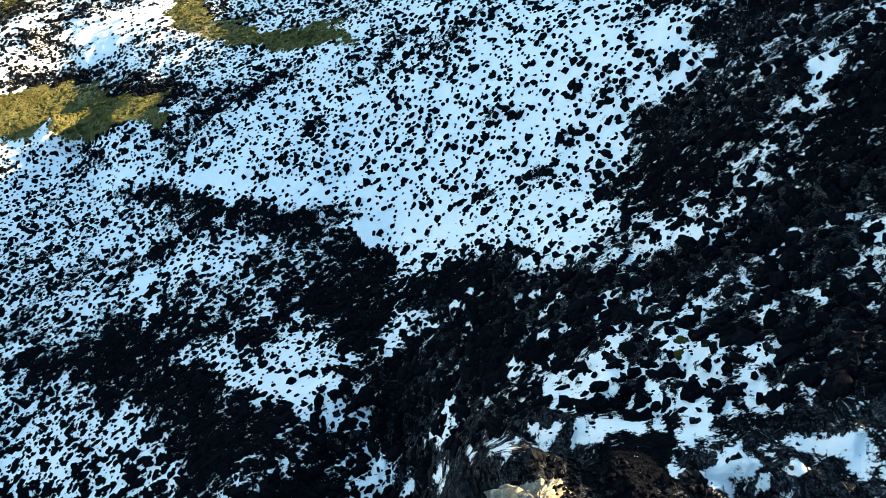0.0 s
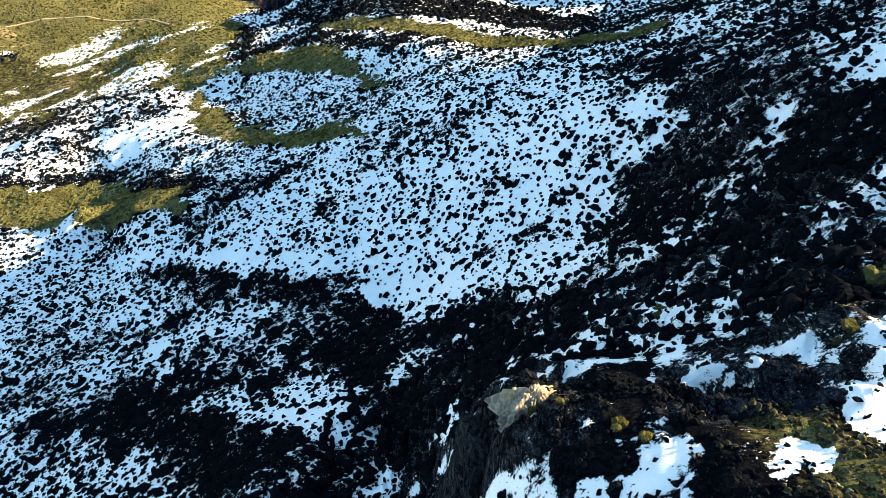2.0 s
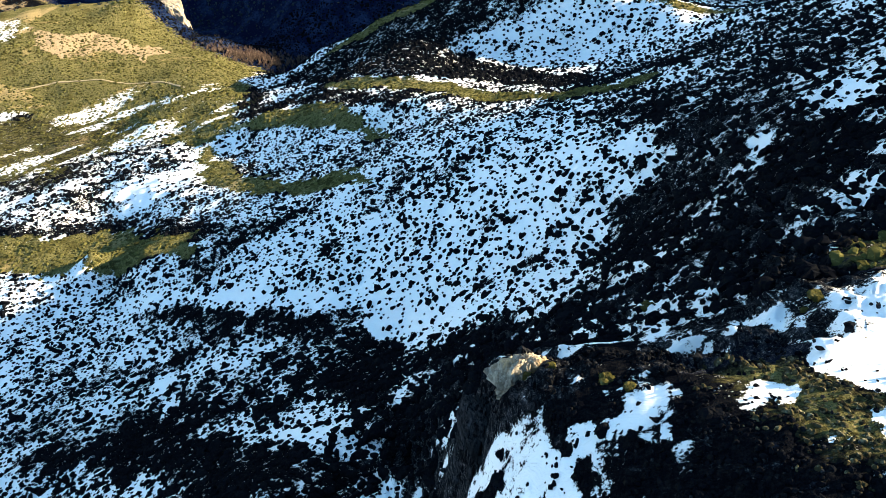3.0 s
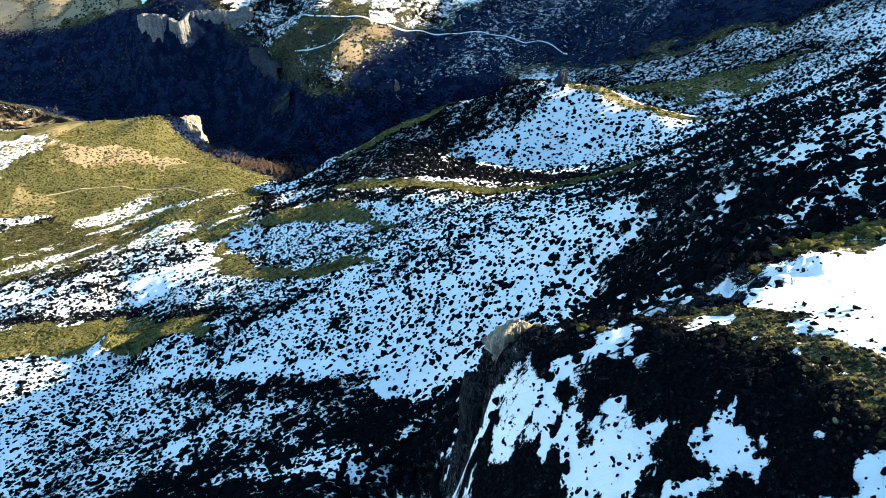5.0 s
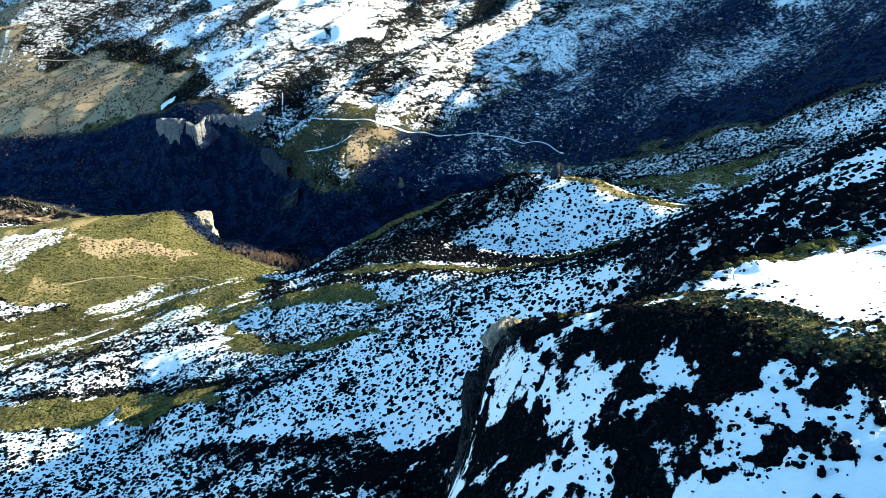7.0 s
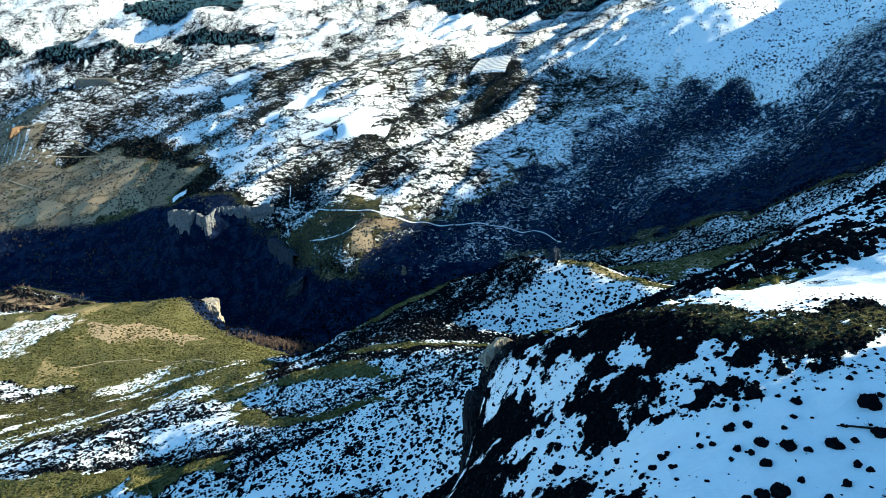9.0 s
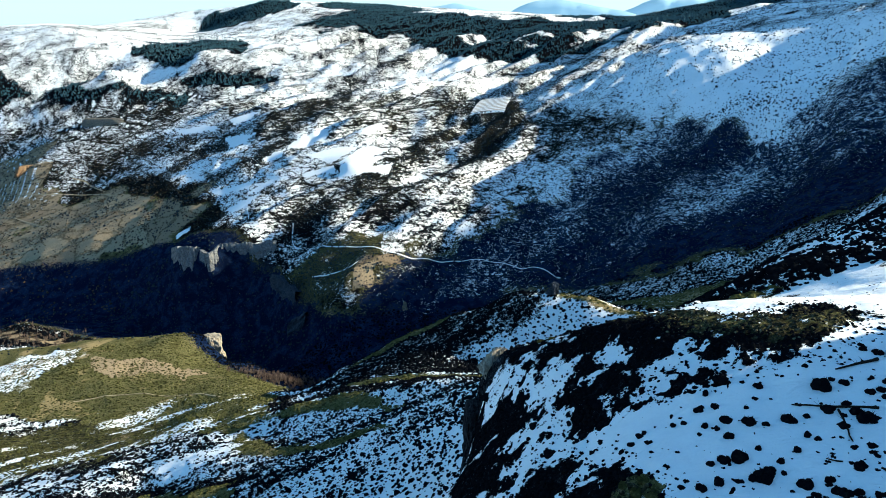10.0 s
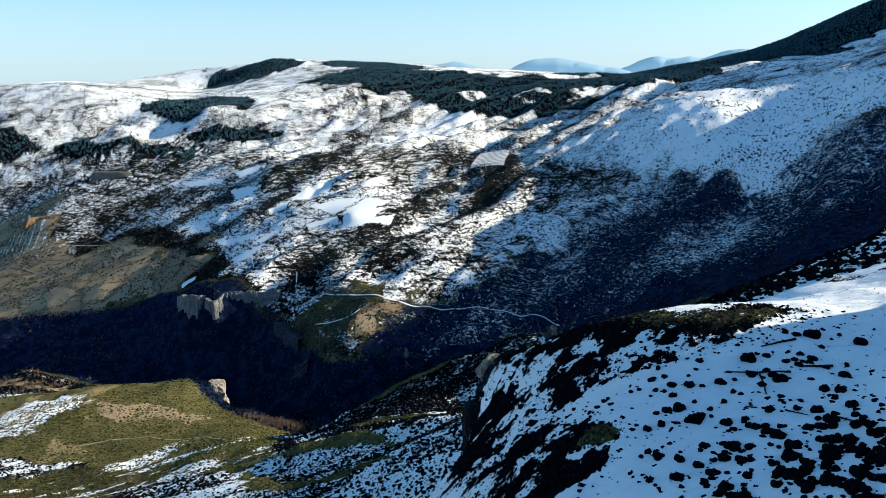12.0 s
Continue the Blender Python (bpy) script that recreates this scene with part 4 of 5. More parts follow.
    # rock and olive raised together to select the painted shade tone
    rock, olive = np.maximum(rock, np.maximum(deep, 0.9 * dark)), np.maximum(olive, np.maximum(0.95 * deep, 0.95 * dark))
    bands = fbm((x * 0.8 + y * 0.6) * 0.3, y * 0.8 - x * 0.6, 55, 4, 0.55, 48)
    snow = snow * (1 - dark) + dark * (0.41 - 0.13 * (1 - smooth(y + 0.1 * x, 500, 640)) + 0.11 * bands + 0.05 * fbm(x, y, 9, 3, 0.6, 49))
    pale = zone(x, y, [(401, 935), (620, 960), (640, 760), (474, 728), (419, 751), (354, 690), (341, 736), (372, 852)], 30, 24, 50)
    snow = snow + (0.74 - snow) * pale
    bank = blob(x, y, -225, 258, 125, 62, 8, 0.7)
    streak = smooth(fbm((x * 0.77 + y * 0.64) * 0.34, (y * 0.77 - x * 0.64), 13, 4, 0.6, 44), -0.15, 0.45)
    snow = snow * (1 - bank) + bank * (0.26 + 0.56 * streak)
    olive = np.maximum(olive, 0.45 * bank)
    snow = np.maximum(snow, 1.25 * zone(x, y, [(-142, 187), (-134, 194), (-107, 202), (-97, 192), (-98, 177), (-108, 169), (-118, 165), (-126, 174)], 4, 3, 7))
    snow = np.maximum(snow, 0.42 * blob(x, y, -312, 428, 24, 16, 0, 0.8))
    spur = blob(x, y, 34, -34, 40, 30, 0, 0.3, 0.15)
    snow = snow + (1.22 - snow) * np.maximum(spur * (y < 2), np.maximum(blob(x, y, 52, -4, 25, 9, 10, 0.4), blob(x, y, 29, -5, 9, 8, -20, 0.4)))
    snow = snow * (1 - 0.86 * heather(x, y))
    snow = snow * (1 - 0.75 * woods(x, y) * (y > 1150))
    snow = np.maximum(snow, 0.66 * terrace)
    snow = np.maximum(snow, 1.2 * on_field(x, y))
    snow = np.maximum(snow, 0.62 * zone(x, y, [(-345, 436), (-318, 446), (-292, 414), (-306, 362), (-352, 350)], 12, 10, 16) * (0.75 + 0.5 * streak))
    soil = 0.8 * zone(x, y, [(-290, 424), (-253, 424), (-189, 403), (-200, 384), (-228, 396), (-240, 388), (-263, 396), (-284, 410)], 10, 10, 16) + 0.9 * blob(x, y, -338, 405, 24, 15, 0, 0.5)
    soil = np.maximum(soil, low * (0.98 + 0.45 * fbm(x, y, 60, 3, 0.5, 47)))
    rock = np.maximum(rock, 0.42 * heather(x, y) * (1 - olive))
    edge = near_line(x, y, [(-520, 590), (-440, 560), (-370, 545)], 45)
    snow, soil = snow * (1 - edge), np.maximum(soil, 0.5 * edge)
    bald = zone(x, y, [(-93, 577), (-54, 578), (-46, 573), (-70, 561), (-75, 538), (-91, 540)], 5, 4, 9)
    soil, snow = np.maximum(soil, 0.8 * bald), snow * (1 - 0.7 * bald)
    return np.stack([np.clip(snow, 0, 1.25), np.clip(olive, 0, 1), np.clip(rock, 0, 1), np.clip(soil, 0, 1)], -1)


def terraced(x, y):
    """Where the far slopes are cut into terraces."""
    t = blob(x, y, -100, 760, 260, 190, 25, 0.6)
    t = np.maximum(t, blob(x, y, -600, 1130, 340, 190, 0, 0.6))
    return np.maximum(t, blob(x, y, -150, 1000, 200, 130, 20, 0.6))


def mesh_from_arrays(name, verts, quads, material, smooth_faces=True):
    """One mesh from arrays of corners and faces of equal length."""
    me = bpy.data.meshes.new(name)
    verts, quads = np.asarray(verts, np.float32), np.asarray(quads, np.int32)
    n, k = quads.shape
    me.vertices.add(len(verts))
    me.vertices.foreach_set("co", verts.ravel())
    me.loops.add(n * k)
    me.loops.foreach_set("vertex_index", quads.ravel())
    me.polygons.add(n)
    me.polygons.foreach_set("loop_start", np.arange(0, n * k, k, dtype=np.int32))
    me.polygons.foreach_set("use_smooth", np.full(n, smooth_faces))
    me.update(calc_edges=True)
    me.materials.append(material)
    return me


def build_ground():
    """One sheet of land out to the horizon; its grid is centred under the camera and finest across its view."""
    fine = np.linspace(-36, 54, 670, endpoint=False)
    rest = np.linspace(54, 324, 54, endpoint=False)
    turn = np.radians(np.concatenate([fine, rest]))
    reach = 3.0 * np.exp(np.linspace(0, math.log(4930 / 3.0), 835))
    a, r = np.meshgrid(turn, reach)
    x, y = r * np.sin(a), -100 + r * np.cos(a)
    z = height(x, y)
    rows, cols = x.shape
    verts = np.stack([x, y, z], -1).reshape(-1, 3)
    i, j = np.meshgrid(np.arange(rows - 1), np.arange(cols), indexing="ij")
    k = (j + 1) % cols
    quads = np.stack([i * cols + j, i * cols + k, (i + 1) * cols + k, (i + 1) * cols + j], -1).reshape(-1, 4)
    me = mesh_from_arrays("ground", verts, quads, HILLSIDE)
    mask = me.attributes.new("cover", "FLOAT_COLOR", "POINT")
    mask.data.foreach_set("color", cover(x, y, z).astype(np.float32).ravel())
    works = me.attributes.new("terraces", "FLOAT", "POINT")
    works.data.foreach_set("value", terraced(x, y).astype(np.float32).ravel())
    return tagged(new("ground", me), "snowy mountainside with dark heather, olive scrub and grey rock", "ground", kind="structure")


ground = build_ground()

# ---- plants ----
RNG = np.random.default_rng(7)


def part(name, me, parent, label="", place=None):
    ob = new(name, me)
    ob.parent = parent
    if place is not None:
        ob.matrix_basis = place
    return tagged(ob, label)


def lump(seed, fineness, jag, lobes=1, flat=0.75):
    """A low clump of twigs as one uneven dome of one or more lobes, about 1 in radius."""
    rng = np.random.default_rng(seed)
    verts, faces, base = [], [], 0
    for lobe in range(lobes):
        bm = bmesh.new()
        bmesh.ops.create_icosphere(bm, subdivisions=fineness, radius=1.0)
        v = np.array([p.co[:] for p in bm.verts])
        f = np.array([[p.index for p in face.verts] for face in bm.faces])
        bm.free()
        f = f[(v[f][:, :, 2] > -0.35).any(1)]
        v = v * (1 + rng.uniform(-jag, jag * 0.7, (len(v), 1)))
        v[:, 2] = np.maximum(v[:, 2] * flat, -0.3) + 0.05
        if lobes > 1:
            a = 2.399 * lobe + rng.uniform(0, 1)
            v = v * rng.uniform(0.5, 0.72) + np.array([math.cos(a), math.sin(a), 0]) * (0.5 if lobe else 0.05)
        used, f = np.unique(f, return_inverse=True)
        f = f.reshape(-1, 3)
        verts.append(v[used])
        faces.append(f + base)
        base += len(used)
    return np.concatenate(verts), np.concatenate(faces)


def tuft(seed, sides, jag, flat=0.8, rings=((1.0, -0.2), (0.86, 0.42))):
    """A ragged round clump: uneven rings of twig ends under a low top, about 1 in radius."""
    rng = np.random.default_rng(seed)
    squash, axis = rng.uniform(0.7, 1.0), rng.uniform(0, math.pi)
    levels = []
    for r, z in rings:
        a = (np.arange(sides) + rng.uniform(-0.3, 0.3, sides)) * 2 * math.pi / sides
        q = r * rng.uniform(1 - jag, 1 + 0.4 * jag, sides) * (1 - (1 - squash) * np.cos(a - axis) ** 2)
        levels.append(np.stack([q * np.cos(a), q * np.sin(a), flat * (z + rng.uniform(-0.12, 0.2, sides))], -1))
    v = np.concatenate(levels + [np.array([(rng.uniform(-0.2, 0.2), rng.uniform(-0.2, 0.2), flat)])])
    f = []
    for k in range(len(rings)):
        b = k * sides
        for s in range(sides):
            n = (s + 1) % sides
            if k + 1 < len(rings):
                f += [(b + s, b + n, b + sides + s), (b + n, b + sides + n, b + sides + s)]
            else:
                f.append((b + s, b + n, len(v) - 1))
    return v, np.array(f)


def fir(seed, tiers, sides, jag=0.25, width=0.32):
    """A conifer of stacked ragged skirts, 1 high."""
    rng = np.random.default_rng(seed)
    verts, faces = [], []
    for k in range(tiers):
        lo, hi = 0.08 + 0.8 * k / tiers, min(1.0, 0.08 + 0.8 * (k + 1.7) / tiers)
        r = width * (1 - 0.85 * k / tiers)
        b = len(verts)
        for s in range(sides):
            a = 2 * math.pi * (s + 0.5 * k) / sides + rng.uniform(-0.2, 0.2)
            q = r * (1 + rng.uniform(-jag, jag)) * (1.0 if s % 2 else 0.8)
            verts.append((q * math.cos(a), q * math.sin(a), lo + rng.uniform(-0.04, 0.04)))
        verts.append((0, 0, hi))
        faces += [(b + s, b + (s + 1) % sides, b + sides) for s in range(sides)]
    return np.array(verts), np.array(faces)


def twigs(seed, shoots):
    """A bare bush of thin upright shoots, 1 high."""
    rng = np.random.default_rng(seed)
    verts, faces = [], []
    for k in range(shoots):
        a, lean = rng.uniform(0, 6.28), rng.uniform(0.05, 0.5)
        tip = np.array([math.cos(a) * lean, math.sin(a) * lean, rng.uniform(0.6, 1.0)])
        side = np.array([-math.sin(a), math.cos(a), 0]) * 0.05
        b = len(verts)
        verts += [tip * 0.02 + side - (0, 0, 0.1), tip * 0.02 - side - (0, 0, 0.1), tip * 0.55 + np.array([math.cos(a), math.sin(a), 0]) * 0.06, tip]
        faces += [(b, b + 1, b + 3), (b, b + 2, b + 3), (b + 1, b + 2, b + 3)]
    return np.array(verts), np.array(faces)


def scatter(x, y, size, shapes, sink=0.12, tall=(0.8, 1.2)):
    """Joins many plants into two arrays of corners and faces."""
    z = height(x, y)
    pick = RNG.integers(0, len(shapes), len(x))
    spin, stretch, lift = RNG.uniform(0, 6.283, len(x)), RNG.uniform(0.75, 1.3, len(x)), RNG.uniform(*tall, len(x))
    verts, faces, base = [], [], 0
    for k, (v, f) in enumerate(shapes):
        m = np.nonzero(pick == k)[0]
        if not len(m):
            continue
        c, s = np.cos(spin[m])[:, None], np.sin(spin[m])[:, None]
        vx, vy = v[None, :, 0] * stretch[m][:, None], v[None, :, 1] / stretch[m][:, None]
        px = (vx * c - vy * s) * size[m][:, None] + x[m][:, None]
        py = (vx * s + vy * c) * size[m][:, None] + y[m][:, None]
        pz = (v[None, :, 2] * lift[m][:, None] - sink) * size[m][:, None] + z[m][:, None]
        verts.append(np.stack([px, py, pz], -1).reshape(-1, 3))
        faces.append((f[None] + (np.arange(len(m)) * len(v))[:, None, None]).reshape(-1, 3) + base)
        base += len(m) * len(v)
    return np.concatenate(verts), np.concatenate(faces)


def stuff(name, sets, material, label, category):
    verts, faces, base = [], [], 0
    for v, f in sets:
        verts.append(v)
        faces.append(f + base)
        base += len(v)
    me = mesh_from_arrays(name, np.concatenate(verts), np.concatenate(faces), material, False)
    return tagged(new(name, me), label, category, kind="stuff")


def plots(cell, r0, r1, half=36.0):
    """One random place in each cell of a wedge of the plan."""
    n = int(2 * r1 / cell)
    i, j = np.meshgrid(np.arange(n), np.arange(n))
    x = (i.ravel() + RNG.uniform(0, 1, n * n)) * cell - r1
    y = (j.ravel() + RNG.uniform(0, 1, n * n)) * cell - 100
    r, a = np.hypot(x, y + 100), np.degrees(np.arctan2(x, y + 100))
    keep = (r > r0) & (r <= r1) & (np.abs(a) < half)
    return x[keep], y[keep]


def scrub(x, y, land):
    """How thickly shrubs stand, 0 to 1."""
    d = thickness(x, y) + 0.08
    d = np.where(land[:, 1] > 0.45, 0.88 + 0.5 * fbm(x, y, 16, 4, 0.6, 63), d)
    d = np.where(land[:, 0] > 0.98, d - 0.6, d)
    d = d - 0.5 * np.clip(land[:, 3] - 0.4, 0, 1)
    return np.clip(d, 0, 1)


def build_scrub():
    dark, bright = [], []
    big = [tuft(100 + k, 11, 0.34, 0.85, ((0.95, -0.2), (1.0, 0.3), (0.62, 0.72))) for k in range(16)] + [lump(120 + k, 1, 0.5, 2, 0.8) for k in range(5)]
    mid = [tuft(140 + k, 9, 0.34) for k in range(16)]
    small = [tuft(180 + k, 6, 0.3, 0.95) for k in range(10)]
    tiny = [tuft(220 + k, 5, 0.3, 0.9, ((1.0, -0.2), (0.8, 0.6))) for k in range(8)]
    for cell, r0, r1, shapes, lo, hi in ((0.82, 95, 165, big, 0.16, 1.2), (1.2, 165, 330, mid, 0.28, 1.35), (2.2, 330, 620, small, 0.55, 1.8)):
        x, y = plots(cell, r0, r1)
        land = cover(x, y, None)
        d = scrub(x, y, land)
        on_spur = (y < 13) & (x > -1) & (x < 75) | (y < -8) & (x > -8)
        keep = (RNG.uniform(0, 1, len(x)) < np.minimum(d * 1.12, 0.92)) & ~on_spur
        x, y, land, d = x[keep], y[keep], land[keep], d[keep]
        size = lo + (hi - lo) * RNG.beta(0.8, 2.5, len(x)) * (0.7 + 0.6 * d)
        sunny = (land[:, 1] > 0.4) & (land[:, 2] < 0.75)
        dark.append(scatter(x[~sunny], y[~sunny], size[~sunny], shapes))
        bright.append(scatter(x[sunny], y[sunny], size[sunny], shapes, 0.12, (0.45, 0.8)))
    # low tufts on the near spur
    x, y = RNG.uniform(-3, 60, 60000), RNG.uniform(-62, 13, 60000)
    h = heather(x, y)
    keep = RNG.uniform(0, 1, len(x)) < 0.02 + 0.6 * smooth(h, 0.25, 0.8)
    x, y, h = x[keep], y[keep], h[keep]
    sunny = cover(x, y)[:, 1] > RNG.uniform(0.1, 0.5, len(x))
    size = RNG.uniform(0.06, 0.36, len(x)) ** 1.2 * (0.45 + 0.7 * h)
    dark.append(scatter(x[~sunny], y[~sunny], size[~sunny], small, 0.2))
    gold = [scatter(x[sunny], y[sunny], size[sunny], small, 0.2, (0.6, 1.0))]
    x, y = RNG.uniform(3, 40, 9000), RNG.uniform(-46, 8, 9000)  # dots along the edges of the heather
    rim = np.maximum(heather(x + 1.2, y), np.maximum(heather(x - 1.2, y), heather(x, y - 2.2)))
    keep = (rim > 0.3) & (heather(x, y) < 0.3) & (RNG.uniform(0, 1, len(x)) < 0.4)
    x, y = x[keep], y[keep]
    dark.append(scatter(x, y, 0.06 + 0.42 * RNG.beta(1.0, 2.6, len(x)), [lump(210 + k, 1, 0.5, 2, 0.9) for k in range(6)], 0.15))
    x, y = RNG.uniform(5, 46, 1500), RNG.uniform(-62, -18, 1500)
    keep = RNG.uniform(0, 1, len(x)) < 0.3 + 0.5 * smooth(-y + 0.4 * x, 42, 62) + 0.3 * fbm(x, y, 9, 3, 0.5, 81)
    x, y = x[keep], y[keep]
    dark.append(scatter(x, y, 0.1 + 0.5 * RNG.beta(1.2, 2.6, len(x)), [lump(200 + k, 1, 0.45, 2, 0.9) for k in range(6)], 0.15))
    # trees, bushes and hedges dotted over the far slopes
    far_bushes, hedges = [], []
    for cell, r0, r1, much in ((3.4, 620, 1350, 1.0), (4.6, 1350, 2300, 0.8)):
        x, y = plots(cell, r0, r1)
        hedge = np.clip(1 - np.abs(fbm(x, y, 80, 3, 0.5, 71)) * 4.0, 0, 1)
        clump = smooth(fbm(x, y, 35, 4, 0.6, 73), 0.05, 0.5)
        level = lay(x, y) / 6.5 + 0.5 * fbm(x, y, 90, 3, 0.5, 75)
        row = terraced(x, y) * (np.abs(level - np.floor(level) - 0.5) < 0.13)
        d = much * (0.10 + 0.40 * hedge + 0.32 * clump + 0.5 * row + 0.4 * near_line(x, y, [(-372, 660), (-203, 560), (-120, 500)], 60) + 0.9 * blob(x, y, -118, 575, 50, 45, 0, 0.8) + 0.35 * blob(x, y, 275, 640, 230, 125, 25, 0.6) + 0.5 * blob(x, y, -720, 1200, 110, 80, -10, 0.6) + 0.5 * gully_shade(x, y))
        lot = on_field(x, y)
        d = d + 0.55 * (lot > 0.03) * (lot < 0.5)  # hedges round the fields
        keep = (RNG.uniform(0, 1, len(x)) < d) & (lot < 0.5)
        x, y = x[keep], y[keep]
        tan = blob(x, y, -560, 850, 260, 260, 0, 0.3) > RNG.uniform(0.2, 1.6, len(x))
        hedges.append(scatter(x[tan], y[tan], RNG.uniform(0.6, 2.0, tan.sum()), tiny, 0.1, (0.7, 1.2)))
        x, y = x[~tan], y[~tan]
        far_bushes.append(scatter(x, y, (0.42 + 1.7 * RNG.beta(1.0, 2.8, len(x))) * (1 + 0.0002 * (r0 - 620)) * (1 + 0.3 * blob(x, y, -520, 850, 240, 240, 0, 0.6)), tiny, 0.1, (0.8, 1.6)))
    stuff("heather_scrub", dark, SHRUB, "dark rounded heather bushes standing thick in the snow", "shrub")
    stuff("far_scrub", far_bushes, HAZE_SCRUB, "far scrub and hedges on snowy slopes, tinted blue for distance haze", "trees")
    stuff("brown_hedges", hedges, THICKET, "leafless brown hedges and thickets between the valley fields", "hedge")
    stuff("heath_tufts", gold, HEATH, "brown and olive heath tufts on the sunlit hump", "heath")
    stuff("broom_scrub", bright, BROOM, "low olive green broom covering the sunny shoulders", "shrub")


build_scrub()


def build_woods():
    shapes = [fir(20 + k, 1, 6, 0.3, 0.42) for k in range(8)]
    x, y = RNG.uniform(-1100, 1900, 300000), RNG.uniform(1200, 2800, 300000)
    keep = (woods(x, y) > RNG.uniform(0.2, 1.0, len(x))) & (np.abs(np.degrees(np.arctan2(x, y + 100))) < 36)
    x, y = x[keep][:46000], y[keep][:46000]
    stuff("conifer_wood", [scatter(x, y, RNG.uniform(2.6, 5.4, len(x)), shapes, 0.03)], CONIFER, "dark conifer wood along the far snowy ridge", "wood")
    x, y = RNG.normal(-135, 16, 420), RNG.normal(418, 9, 420)
    x2, y2 = RNG.uniform(-520, -380, 260), RNG.normal(560, 25, 260)
    x, y = np.concatenate([x, x2]), np.concatenate([y, y2])
    stuff("bare_thicket", [scatter(x, y, RNG.uniform(2.5, 5.0, len(x)), [twigs(40 + k, 9) for k in range(5)], 0.02)], BARE, "leafless brown thicket along the gorge edge", "thicket")


build_woods()

# ---- rocks ----
def crag_mesh(name, w, d, h, seed, material, turn=0.0, taper=0.35, rough=0.2):
    """A weathered block of rock, w by d by h, standing on its base, with clefts and ledges."""
    bm = bmesh.new()
    bmesh.ops.create_icosphere(bm, subdivisions=5, radius=1.0)
    shift = Vector((seed * 7.3, seed * 3.1, seed * 5.7))
    turned = Matrix.Rotation(radians(turn), 3, "Z")
    tall = h / max(w, d)
    for p in bm.verts:
        n = p.co.copy()
        boxy = n / max(abs(n.x), abs(n.y), abs(n.z)) ** 0.75
        q = Vector((n.x * 1.6, n.y * 1.6, n.z * 0.9 * tall)) + shift
        big = noise.noise(q)
        cleft = 1 - abs(noise.noise(Vector((q.x * 2.3, q.y * 2.3, q.z * 0.7)))) * 2
        small = noise.fractal(q * 4.0, 0.9, 2.1, 3)
        grain = noise.fractal(q * 11.0, 0.8, 2.2, 3)
        grow = 1 + rough * (1.1 * big - 0.8 * max(0, cleft - 0.55) + 0.28 * small + 0.16 * grain)
        t = (boxy.z + 1) / 2
        slim = (1 - taper * max(0, t) ** 1.5) * grow
        p.co = turned @ Vector((boxy.x * slim * w / 2, boxy.y * slim * d / 2, h * (t + 0.12 * rough * (big + small) * min(1, w / h))))
    me = bpy.data.meshes.new(name)
    bm.to_mesh(me)
    bm.free()
    me.materials.append(material)
    return me


def place_crag(name, x, y, top, w, d, h, seed, material, label, turn=0.0, taper=0.35, group="", rough=0.2):
    ob = new(name, crag_mesh(name, w, d, h, seed, material, turn, taper, rough))
    ob.location = (x, y, top - h)
    return tagged(ob, label, "rock", group)


place_crag("rock_outcrop", 5.9, 6.2, 253.9, 5.2, 3.8, 4.6, 12, PALE_ROCK, "sunlit pale limestone knob at the end of the spur", 20, 0.72, "", 0.5)
place_crag("rock_outcrop", 7.9, 5.3, 252.4, 1.6, 1.3, 4.0, 13, PALE_ROCK, "small pale rock leaning on the limestone knob", 35, 0.6, "", 0.5)
place_crag("rock_outcrop", 9.3, 4.2, 253.2, 2.2, 1.8, 4.0, 4, ROCK, "small grey rock beside the pale knob", -15, 0.5, "", 0.5)
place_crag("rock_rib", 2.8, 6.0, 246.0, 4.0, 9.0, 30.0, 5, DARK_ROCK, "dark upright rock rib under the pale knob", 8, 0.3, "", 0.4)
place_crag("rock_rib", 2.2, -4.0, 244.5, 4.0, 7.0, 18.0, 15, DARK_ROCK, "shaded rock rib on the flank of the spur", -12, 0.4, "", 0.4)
place_crag("rock_outcrop", 30.5, 17.0, 253.2, 6.5, 4.5, 7.0, 6, DARK_ROCK, "grey rock hump beside the sunlit snow", 10, 0.5, "", 0.5)
place_crag("rock_tower", 63.5, 325.0, 142.0, 7.0, 6.0, 13.0, 8, SHADE_ROCK, "lone limestone tower on top of the snowy hill", 25, 0.35, "", 0.45)
place_crag("limestone_cliff", -211.0, 478.0, 37.0, 24.0, 20.0, 40.0, 9, PALE_ROCK, "pale limestone cliff at the end of the meadow", 15, 0.15, "", 0.28)
